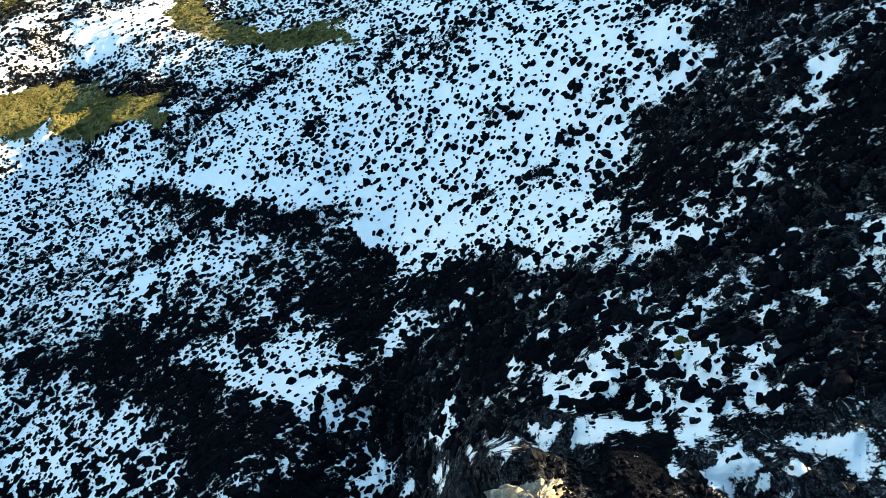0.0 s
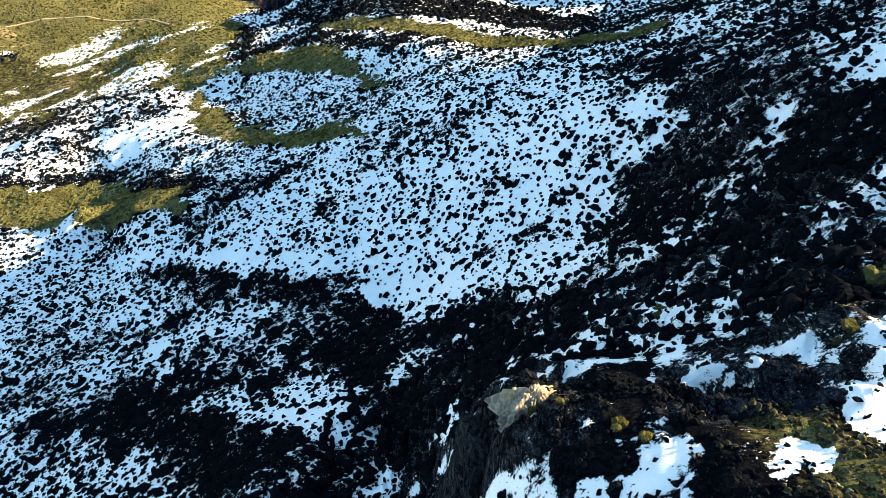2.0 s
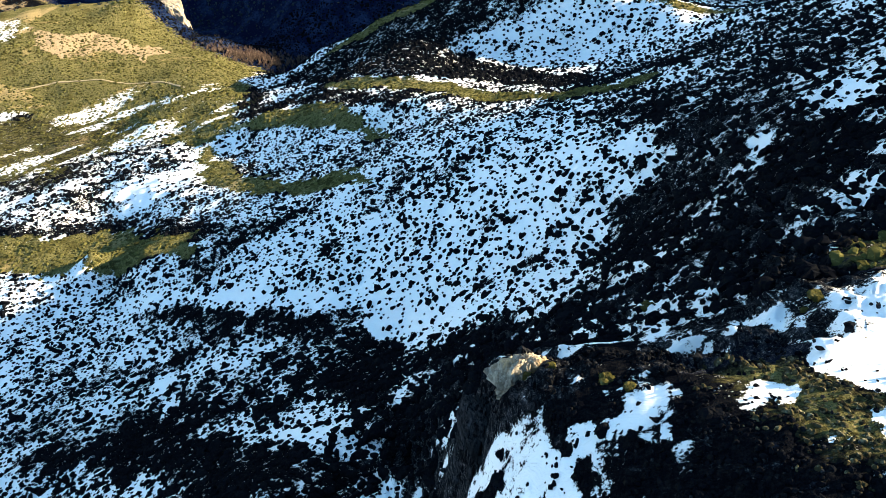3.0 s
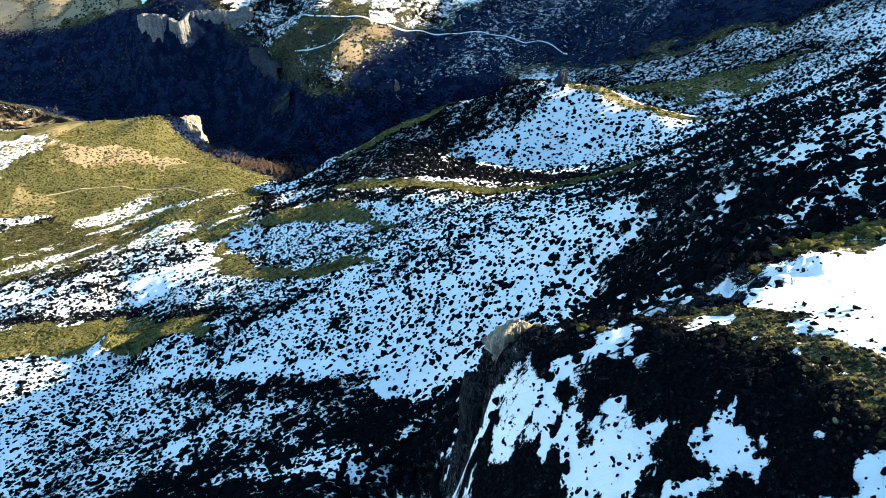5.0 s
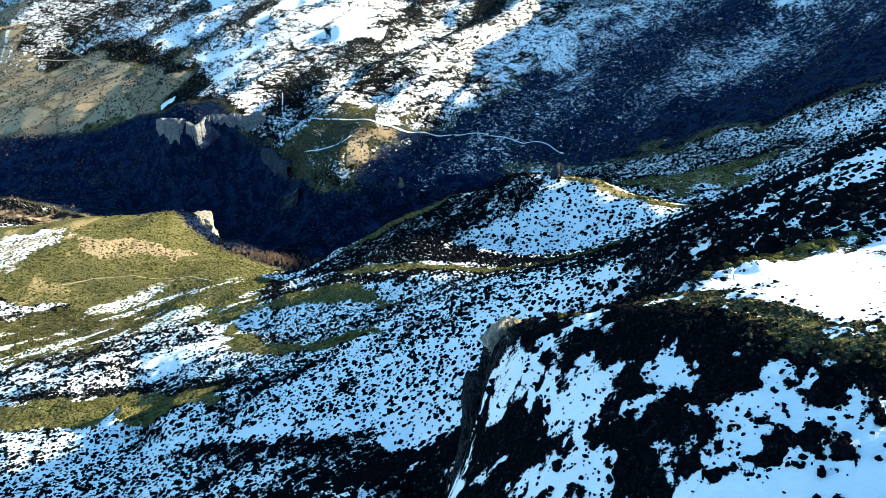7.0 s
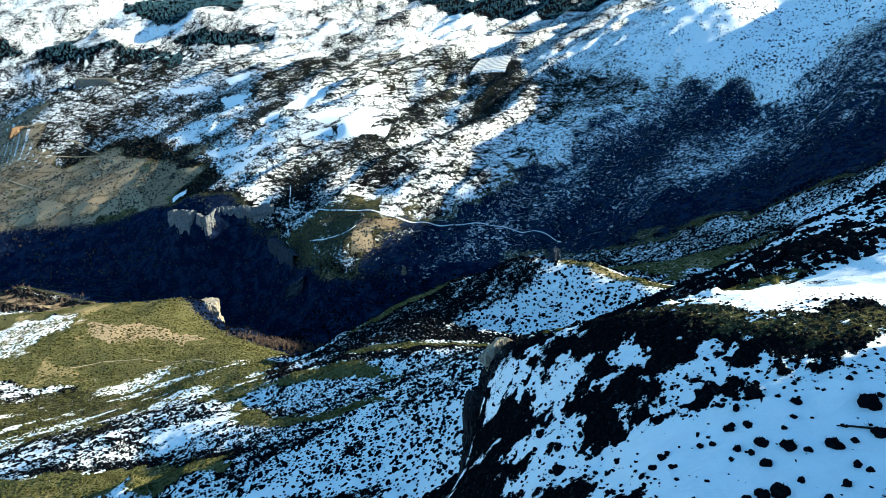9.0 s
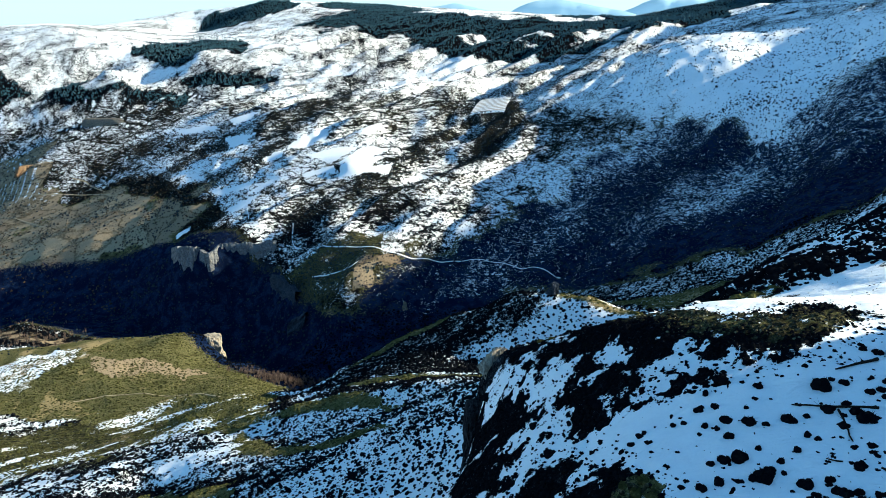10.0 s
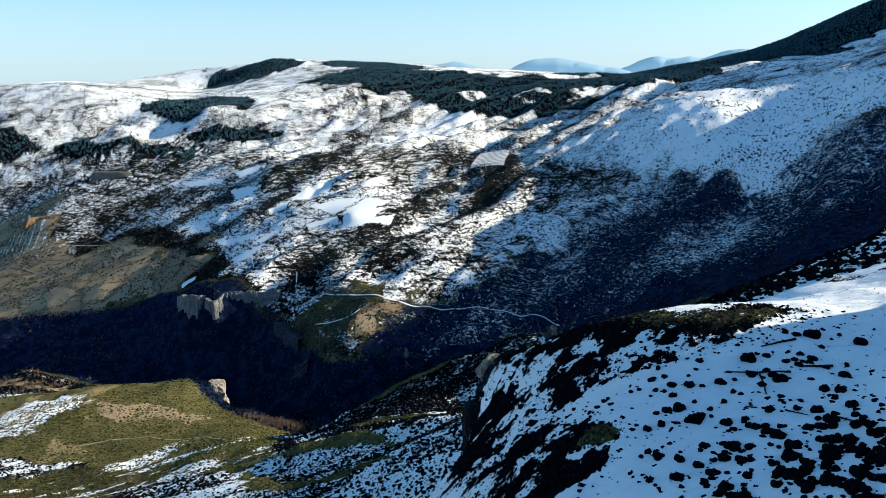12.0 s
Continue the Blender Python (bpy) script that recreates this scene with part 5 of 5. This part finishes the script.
def cliff_wall(line, material, label, seed):
    """A fluted rock face along a line of (x, y, top, bottom), with ledges, clefts and a rough top running back into the hill."""
    p = [np.array(line[0], float)]
    for a, b in zip(line, line[1:]):
        n = max(2, round(math.dist(a[:2], b[:2]) / 1.1))
        p += [np.array(a) + (np.array(b) - np.array(a)) * k / n for k in range(1, n + 1)]
    p = np.array(p)
    for _ in range(2):
        p[1:-1] = (p[:-2] + 2 * p[1:-1] + p[2:]) / 4
    way = np.gradient(p[:, :2], axis=0)
    out = np.stack([way[:, 1], -way[:, 0]], -1) / np.linalg.norm(way, axis=1)[:, None]
    along = np.cumsum(np.concatenate([[0], np.linalg.norm(np.diff(p[:, :2], axis=0), axis=1)]))
    rim = p[:, 2] + 2.2 * fbm(along, along * 0, 9, 3, 0.6, seed)
    rows = []
    for back in (14.0, 5.0, 1.0):  # the top, running back
        rows.append(np.column_stack([p[:, :2] - out * back, rim - 0.35 * back + 0.8 * fbm(along, along * 0 + back, 4, 3, 0.6, seed + 1)]))
    m = 22
    for k in range(m + 1):
        t = k / m
        flute = 2.6 * np.abs(fbm(along, along * 0 + 3.0 * t, 9, 4, 0.6, seed + 2)) + 1.3 * fbm(along, along * 0 + 14 * t, 4, 4, 0.6, seed + 3)
        ledge = 1.6 * value_noise(along / 14, along * 0 + 6 * t, seed + 4)
        rows.append(np.column_stack([p[:, :2] + out * (3.0 * t + ledge - flute)[:, None], rim + (p[:, 3] - rim) * t]))
    v = np.concatenate(rows)
    n = len(p)
    i, j = np.meshgrid(np.arange(len(rows) - 1), np.arange(n - 1), indexing="ij")
    f = np.stack([i * n + j, (i + 1) * n + j, (i + 1) * n + j + 1, i * n + j + 1], -1).reshape(-1, 4)
    return tagged(new("limestone_cliff", mesh_from_arrays("limestone_cliff", v, f, material, False)), label, "cliff", "cliffs across the gorge")


SHADED, LIT = "grey fluted limestone cliff on the shaded gorge wall", "pale limestone buttress catching the low sun above the gorge"
cliff_wall([(-303, 652, 60, 30), (-290, 637, 67, 30), (-276, 633, 68, 34), (-264, 636, 68, 30)], CLIFF, SHADED, 111)
cliff_wall([(-266, 634, 67, 28), (-260, 625, 65, 24), (-254, 624, 63, 22), (-249, 630, 66, 28), (-247, 638, 69, 36)], CLIFF, LIT, 121)
cliff_wall([(-248, 639, 69, 40), (-226, 641, 70, 50), (-206, 642, 70, 52), (-186, 642, 71, 56)], CLIFF, SHADED, 131)
cliff_wall([(-184, 602, 49, 18), (-172, 586, 50, 14), (-160, 573, 47, 12), (-151, 561, 44, 14)], SHADE_ROCK, SHADED, 141)
cliff_wall([(-158, 543, 18, 2), (-151, 543, 24, 4), (-144, 540, 29, 10), (-138, 538, 34, 22)], SHADE_ROCK, LIT, 161)
place_crag("rock_pinnacle", -42, 520, 50, 5, 4, 14, 39, ROCK, "thin grey rock pinnacle standing in the shaded gorge", 10, 0.5, "", 0.5)
place_crag("earth_bank", -690, 1062, 74, 52, 18, 24, 40, SOIL, "bare reddish earth bank above the fields", 40, 0.5, "", 0.4)
place_crag("rock_bluff", -640, 1236, 128, 90, 18, 26, 41, ROCK, "dark rock bluff under a snowy terrace", -5, 0.2)


def build_stones():
    """Loose stones over the rocky parts of the spur and the crags."""
    x, y = plots(0.62, 60, 190, 34.0)
    bare = np.maximum(crags(x, y) * 0.5, heather(x, y) * 0.55) * (np.hypot(x - 20, y) < 90)
    keep = RNG.uniform(0, 1, len(x)) < bare * 0.55
    x, y = x[keep][:5200], y[keep][:5200]
    shapes = [lump(300 + k, 1, 0.3, 1, 0.7) for k in range(6)]
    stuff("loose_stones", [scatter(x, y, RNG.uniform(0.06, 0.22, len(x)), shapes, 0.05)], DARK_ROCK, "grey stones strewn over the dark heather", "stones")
    x, y = plots(1.5, 95, 200, 34.0)
    keep = RNG.uniform(0, 1, len(x)) < crags(x, y) * 0.35
    x, y = x[keep][:1500], y[keep][:1500]
    shapes = [lump(330 + k, 1, 0.4, 2, 0.9) for k in range(6)]
    stuff("boulders", [scatter(x, y, RNG.uniform(0.25, 0.9, len(x)), shapes, 0.3, (0.6, 1.1))], DARK_ROCK, "dark broken boulders among the heather", "stones")


build_stones()


# ---- shrubs and young conifers standing singly on the snow of the spur ----
def soft_mesh(name, v, f, material):
    return mesh_from_arrays(name, v, f, material, False)


def shrub_crown(seed, tall=0.95):
    """A dense crown of uneven lobes with short sprays standing out of it, about 1 across."""
    rng = np.random.default_rng(seed)
    v, f = lump(seed, 2, 0.16, 6, tall)
    sprays, faces = [], []
    for k in range(150):
        p = v[int(rng.integers(0, len(v)))]
        way = p / np.linalg.norm(p) + rng.uniform(-0.5, 0.5, 3) + (0, 0, 0.3)
        side = np.cross(way, (0.3, 0.2, 1.0)) * 0.05
        b = len(v) + len(sprays)
        sprays += [p * 0.92 - side, p * 0.92 + side, p + way * rng.uniform(0.08, 0.2)]
        faces.append((b, b + 1, b + 2))
    return np.concatenate([v, np.array(sprays)]) * 0.5, np.concatenate([f, np.array(faces)])


def stem_mesh(name, tall, thick, sides=6):
    a = np.arange(sides) * 2 * math.pi / sides
    ring = np.stack([np.cos(a), np.sin(a), 0 * a], -1)
    v = np.concatenate([ring * thick + (0, 0, -0.25), ring * thick * 0.75 + (0.02, 0.01, tall * 0.5), ring * thick * 0.3 + (0, 0, tall)])
    f = [(k * sides + s, k * sides + (s + 1) % sides, (k + 1) * sides + (s + 1) % sides, (k + 1) * sides + s) for k in range(2) for s in range(sides)]
    return mesh_from_arrays(name, v, f, BARK)


def make_shrub(seed, material, label, group):
    ob = tagged(new("shrub"), label, "shrub", group)
    v, f = shrub_crown(seed)
    part("crown", soft_mesh("crown", v, f, material), ob)
    part("stem", stem_mesh("stem", 0.35, 0.05), ob)
    return ob


def make_sapling(seed):
    ob = tagged(new("juniper_bush"), "dark upright juniper bush standing alone in blue snow", "shrub", "upright junipers on the spur")
    v, f = shrub_crown(seed, 1.25)
    v = v * np.array([0.9, 0.9, 1.0]) * (1 - 0.45 * np.clip(v[:, 2:] - 0.15, 0, 1)) ** np.array([[1, 1, 0]])
    part("crown", soft_mesh("crown", v, f, SHRUB), ob)
    part("stem", stem_mesh("stem", 0.4, 0.045), ob)
    return ob


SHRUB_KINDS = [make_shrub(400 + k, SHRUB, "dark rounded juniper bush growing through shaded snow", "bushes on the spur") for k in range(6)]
GOLD_KINDS = [make_shrub(420 + k, MOSS, "olive green broom bush in the sun at a snow edge", "broom on the crest") for k in range(3)]
SAPLING_KINDS = [make_sapling(440 + k) for k in range(5)]
UNUSED = set(SHRUB_KINDS + GOLD_KINDS + SAPLING_KINDS)


def set_plant(kinds, x, y, size, tall=1.0):
    ob = kinds[int(RNG.integers(0, len(kinds)))]
    m = pose(x, y, float(height(x, y)[0]) - 0.04 * size, 0, 0, float(RNG.uniform(0, 360))) @ Matrix.Diagonal((size, size, size * tall, 1))
    if ob in UNUSED:
        UNUSED.discard(ob)
        ob.matrix_basis = m
    else:
        copy_thing(ob, Matrix.Identity(4)).matrix_basis = m


BUSHES = [
    (30.1, -30.1, 1.8), (31.9, -30.3, 0.9), (33.2, -31.9, 0.9), (34.1, -31.8, 0.9), (34.0, -32.9, 0.9), (35.8, -31.9, 1.2), (38.2, -27.0, 2.0), (36.7, -26.5, 1.1),
    (35.8, -25.8, 0.8), (25.6, -28.5, 0.9), (23.2, -26.4, 1.4), (20.3, -29.5, 1.0), (21.6, -29.7, 0.9), (21.7, -32.0, 1.2), (23.1, -33.0, 1.2), (24.1, -33.8, 0.7),
    (24.7, -30.1, 0.6), (23.6, -31.1, 0.5), (29.3, -33.1, 1.3), (30.8, -32.9, 1.0), (26.0, -33.6, 1.5), (27.4, -33.5, 0.7), (31.2, -35.1, 1.8), (30.9, -34.1, 1.2),
    (29.2, -35.6, 0.9), (31.1, -42.4, 1.3), (31.9, -43.8, 0.8), (30.5, -43.8, 0.8), (21.4, -39.9, 1.6), (20.8, -40.0, 1.2), (22.0, -39.4, 1.2),
]
UPRIGHT = [
    (36.6, -36.5, 1.2), (33.6, -38.7, 1.1), (34.6, -39.6, 1.1), (33.8, -42.9, 1.2), (30.0, -41.1, 0.8), (27.9, -40.4, 1.1), (20.7, -37.4, 1.5), (19.5, -37.3, 1.1),
    (18.5, -37.4, 0.7), (18.3, -39.7, 0.9), (23.2, -38.5, 0.7), (22.8, -39.9, 0.5), (23.6, -41.4, 1.2), (25.3, -41.3, 0.8), (26.4, -35.8, 0.7), (21.1, -34.2, 0.9),
    (20.7, -32.7, 0.6), (20.0, -31.9, 0.7), (18.7, -30.7, 0.6), (17.9, -30.4, 0.6), (22.4, -36.5, 0.6), (24.9, -37.4, 0.7), (25.2, -42.4, 0.9), (25.6, -42.8, 1.0),
    (26.4, -42.9, 0.8), (27.4, -43.5, 0.7), (17.0, -39.9, 0.9), (33.0, -44.9, 0.8), (30.7, -45.7, 1.0), (42.0, -29.5, 1.6), (41.0, -27.2, 0.6), (37.8, -29.8, 0.7),
]


def plant_spur():
    for x, y, s in BUSHES:
        set_plant(SHRUB_KINDS, x, y, 0.85 * s, 1.15)
    for x, y, s in UPRIGHT:
        set_plant(SAPLING_KINDS, x, y, s, 1.1)
    done = 0
    while done < 90:  # smaller bushes, thicker down the slope
        x, y = float(RNG.uniform(6, 46)), float(RNG.uniform(-58, -19))
        much = 0.22 + 0.6 * float(smooth(np.array(-y + 0.4 * x), 42, 60)) + 0.4 * float(fbm(np.array([x]), np.array([y]), 9, 3, 0.5, 81)[0])
        if RNG.uniform() < much:
            set_plant(SHRUB_KINDS, x, y, float(RNG.uniform(0.25, 0.8)), float(RNG.uniform(0.7, 1.0)))
            done += 1
    for k in range(150):  # and closer still below the fallen trunks
        x, y = float(RNG.uniform(16, 45)), float(RNG.uniform(-66, -44))
        set_plant(SHRUB_KINDS if k % 3 else SAPLING_KINDS, x, y, float(RNG.uniform(0.4, 1.5)), float(RNG.uniform(0.8, 1.1)))
    for k in range(70):  # a thick clump at the foot of the slope
        x, y = float(RNG.normal(29.5, 3.0)), float(RNG.normal(-52.5, 3.0))
        set_plant(SHRUB_KINDS if k % 2 else SAPLING_KINDS, x, y, float(RNG.uniform(0.7, 1.5)), float(RNG.uniform(0.9, 1.3)))
    for k in range(22):  # bushes over the heather and down the flank
        x, y = float(RNG.uniform(1, 16)), float(RNG.uniform(-40, 2))
        if 1.2 + 0.35 * y < x:
            set_plant(SHRUB_KINDS, x, y, float(RNG.uniform(0.5, 1.5)), 0.85)
    for k in range(30):  # the far edge of the sunlit snow
        x = float(RNG.uniform(30, 70))
        y = 10 + 0.12 * x + float(RNG.normal(0, 2.2))
        set_plant(GOLD_KINDS if k % 2 else SHRUB_KINDS, x, y, float(RNG.uniform(0.5, 1.2)), 0.8)
    for x, y, s in ((5.2, 5.6, 1.3), (6.0, 5.0, 0.9), (7.6, 5.2, 0.8), (11.0, 2.5, 1.2), (12.2, 1.2, 0.9), (28.0, 9.5, 1.2), (26.6, 10.5, 0.8), (27.2, 8.6, 0.9), (20.4, 20.6, 1.3), (19.6, 19.0, 0.9), (13.0, -38.2, 1.3), (13.8, -39.3, 1.1), (12.2, -37.1, 1.0), (13.5, -37.4, 0.9), (12.4, -38.9, 0.9), (14.2, -38.5, 0.7)):
        set_plant(GOLD_KINDS, x, y, s, 0.8)


plant_spur()


# ---- fallen trunks on the snow ----
def make_log(ax, ay, bx, by, thick, seed):
    rng = np.random.default_rng(seed)
    sides, n = 8, 7
    x, y = np.linspace(ax, bx, n), np.linspace(ay, by, n)
    z = height(x, y) + thick * 0.6
    z = np.linspace(z[0], z[-1], n) * 0.6 + z * 0.4 + thick * 0.3
    verts, faces = [], []
    way = np.array([bx - ax, by - ay, 0.0]) / math.dist((ax, ay), (bx, by))
    side = np.array([-way[1], way[0], 0])
    for k in range(n):
        c = np.array([x[k], y[k], z[k]]) + side * rng.uniform(-0.06, 0.06)
        r = thick * (1 - 0.6 * k / n) * rng.uniform(0.85, 1.1)
        for s in range(sides):
            a = 2 * math.pi * s / sides
            verts.append(c + side * math.cos(a) * r + np.array([0, 0, 1]) * math.sin(a) * r)
        if k:
            b = (k - 1) * sides
            faces += [(b + s, b + (s + 1) % sides, b + sides + (s + 1) % sides, b + sides + s) for s in range(sides)]
    faces += [(0, 2, 4, 6), (b + sides, b + sides + 2, b + sides + 4, b + sides + 6)]
    ob = tagged(new("fallen_trunk"), "dead bare trunk lying across shaded snow", "log", "fallen trunks")
    part("bole", mesh_from_arrays("bole", verts, faces, BARK), ob)
    for k in range(5):
        t = rng.uniform(0.25, 0.95)
        i = min(n - 2, int(t * (n - 1)))
        p = np.array([x[i], y[i], z[i]])
        q = p + way * rng.uniform(0.1, 0.5) + side * rng.uniform(-0.8, 0.8) + np.array([0, 0, rng.uniform(0.1, 0.7)])
        w = np.array([0, 0, 1]) * thick * 0.25
        v = [p - w, p + w, p + side * thick * 0.4, q]
        part("branch", mesh_from_arrays("branch", v, [(0, 1, 3), (1, 2, 3), (2, 0, 3)], BARK), ob)


for k, (ax, ay, bx, by, thick) in enumerate(((36.1, -27.6, 32.0, -28.6, 0.14), (36.9, -33.8, 33.7, -33.4, 0.15), (32.7, -34.0, 26.9, -31.9, 0.13), (29.9, -33.4, 28.8, -37.5, 0.11), (27.1, -39.5, 26.3, -38.8, 0.07), (29.0, -40.9, 30.1, -42.8, 0.08), (31.5, -44.3, 32.1, -45.8, 0.13))):
    make_log(ax, ay, bx, by, thick, 500 + k)


# ---- roads, tracks and fields across the valley ----
def ribbon(name, line, width, material, label, lift=0.16, step=5.0):
    """A road laid on the land."""
    p = [np.array(line[0], float)]
    for a, b in zip(line, line[1:]):
        n = max(1, round(math.dist(a, b) / step))
        p += [np.array(a) + (np.array(b) - np.array(a)) * k / n for k in range(1, n + 1)]
    p = np.array(p)
    for _ in range(3):
        p[1:-1] = (p[:-2] + 2 * p[1:-1] + p[2:]) / 4
    way = np.gradient(p, axis=0)
    side = np.stack([-way[:, 1], way[:, 0]], -1) / np.linalg.norm(way, axis=1)[:, None] * width / 2
    l, r = p + side, p - side
    zl, zr = height(l[:, 0], l[:, 1]), height(r[:, 0], r[:, 1])
    z = height(p[:, 0], p[:, 1])
    top = np.concatenate([np.column_stack([l, np.maximum(zl, 0.6 * zl + 0.4 * z) + lift]), np.column_stack([r, np.maximum(zr, 0.6 * zr + 0.4 * z) + lift])])
    v = np.concatenate([top, top - (0, 0, 4.0)])
    n = len(p)
    i = np.arange(n - 1)
    f = np.concatenate([np.stack([i + n, i + n + 1, i + 1, i], -1), np.stack([i, i + 1, i + 1 + 2 * n, i + 2 * n], -1), np.stack([i + 1 + n, i + n, i + 3 * n, i + 1 + 3 * n], -1)])
    return tagged(new(name, mesh_from_arrays(name, v, f, material, False)), label, "road", kind="structure")


ribbon("road", [(-153, 628.5), (-122, 603), (-91, 594), (-61, 583), (-43, 579.7), (-25, 579.6)], 1.3, SNOW, "snow covered road curving round a bare spur")
ribbon("road", [(-25, 579.6), (18, 579), (54, 577.4), (82, 573), (110, 548.5)], 0.8, SNOW, "snowy road crossing the shaded slope")
ribbon("track", [(-136, 573.4), (-113, 564.3), (-96, 560), (-90, 568)], 0.8, SNOW, "snowy lane below the bare spur", 0.3, 3.0)
ribbon("track", [(-780, 1030), (-721, 1013), (-655, 988), (-576, 967), (-502, 926), (-458, 878)], 2.4, TRACK, "pale dirt road between brown fields")
ribbon("track", [(-596, 1016), (-569, 1004), (-506, 934)], 2.2, TRACK, "pale dirt road joining another")
ribbon("track", [(-691, 940), (-646, 925), (-561, 855)], 2.2, TRACK, "pale dirt road through the valley fields")
ribbon("track", [(-258, 342), (-250, 346), (-238, 350), (-213, 350), (-187, 343), (-169, 339), (-150, 323)], 1.2, TRACK, "narrow sandy path over the olive meadow", 0.3, 3.0)
ribbon("track", [(-173, 670), (-170, 657), (-170.6, 646), (-168, 636), (-153, 628.5)], 0.8, SNOW, "snowy lane down a terraced slope")
ribbon("track", [(-240, 730), (-226, 687), (-227, 670)], 1.3, SNOW, "snowy lane below white fields")


def field(corners, material, label, lift=0.7):
    """A walled field: one level plot that follows the slope."""
    c = np.array(corners, float)
    c = c.mean(0) + 0.93 * (c - c.mean(0))
    n = 9
    s, t = np.meshgrid(np.linspace(0, 1, n), np.linspace(0, 1, n))
    p = (c[0] * ((1 - s) * (1 - t))[..., None] + c[1] * (s * (1 - t))[..., None] + c[2] * (s * t)[..., None] + c[3] * ((1 - s) * t)[..., None])
    z = height(p[..., 0], p[..., 1])
    top = z + lift
    v = np.concatenate([np.dstack([p, top]).reshape(-1, 3), np.dstack([p, top - 3.0]).reshape(-1, 3)])
    i, j = np.meshgrid(np.arange(n - 1), np.arange(n - 1))
    k = (j * n + i).ravel()
    f = [np.stack([k, k + 1, k + n + 1, k + n], -1)]
    for a, b in ((np.arange(n - 1), np.arange(1, n)), (np.arange(n - 1) + n * (n - 1), np.arange(1, n) + n * (n - 1)), (np.arange(n - 1) * n, np.arange(1, n) * n), (np.arange(n - 1) * n + n - 1, np.arange(1, n) * n + n - 1)):
        f.append(np.stack([a, b, b + n * n, a + n * n], -1))
    ob = new("field", mesh_from_arrays("field", v, np.concatenate(f), material, False))
    return tagged(ob, label, "field", "fields across the valley")


field(PLOUGHED, PLOUGH, "ploughed field striped with thin snow")


# ---- mountains on the horizon ----
def far_mountain(y, crest, label):
    """A long hazy ridge with a rolling top."""
    n, m = 90, 8
    x = np.linspace(crest[0][0], crest[-1][0], n)
    top = np.interp(x, [p[0] for p in crest], [p[1] for p in crest])
    for _ in range(3):
        top[1:-1] = (top[:-2] + 2 * top[1:-1] + top[2:]) / 4
    top = top + 5 * fbm(x, x * 0, 170, 4, 0.55, 91)
    v = []
    for k in range(m):
        t = k / (m - 1)
        v += [(px, y - 150 * (1 - t) + 12 * float(value_noise(np.array(px / 60), np.array(t * 3))), 60 + (pz - 60) * t) for px, pz in zip(x, top)]
    f = [(k * n + i, k * n + i + 1, (k + 1) * n + i + 1, (k + 1) * n + i) for k in range(m - 1) for i in range(n - 1)]
    v += [(px, y + 200, 60) for px in x]
    f += [((m - 1) * n + i, (m - 1) * n + i + 1, m * n + i + 1, m * n + i) for i in range(n - 1)]
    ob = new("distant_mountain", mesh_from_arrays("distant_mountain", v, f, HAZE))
    return tagged(ob, label, "mountain", kind="structure")


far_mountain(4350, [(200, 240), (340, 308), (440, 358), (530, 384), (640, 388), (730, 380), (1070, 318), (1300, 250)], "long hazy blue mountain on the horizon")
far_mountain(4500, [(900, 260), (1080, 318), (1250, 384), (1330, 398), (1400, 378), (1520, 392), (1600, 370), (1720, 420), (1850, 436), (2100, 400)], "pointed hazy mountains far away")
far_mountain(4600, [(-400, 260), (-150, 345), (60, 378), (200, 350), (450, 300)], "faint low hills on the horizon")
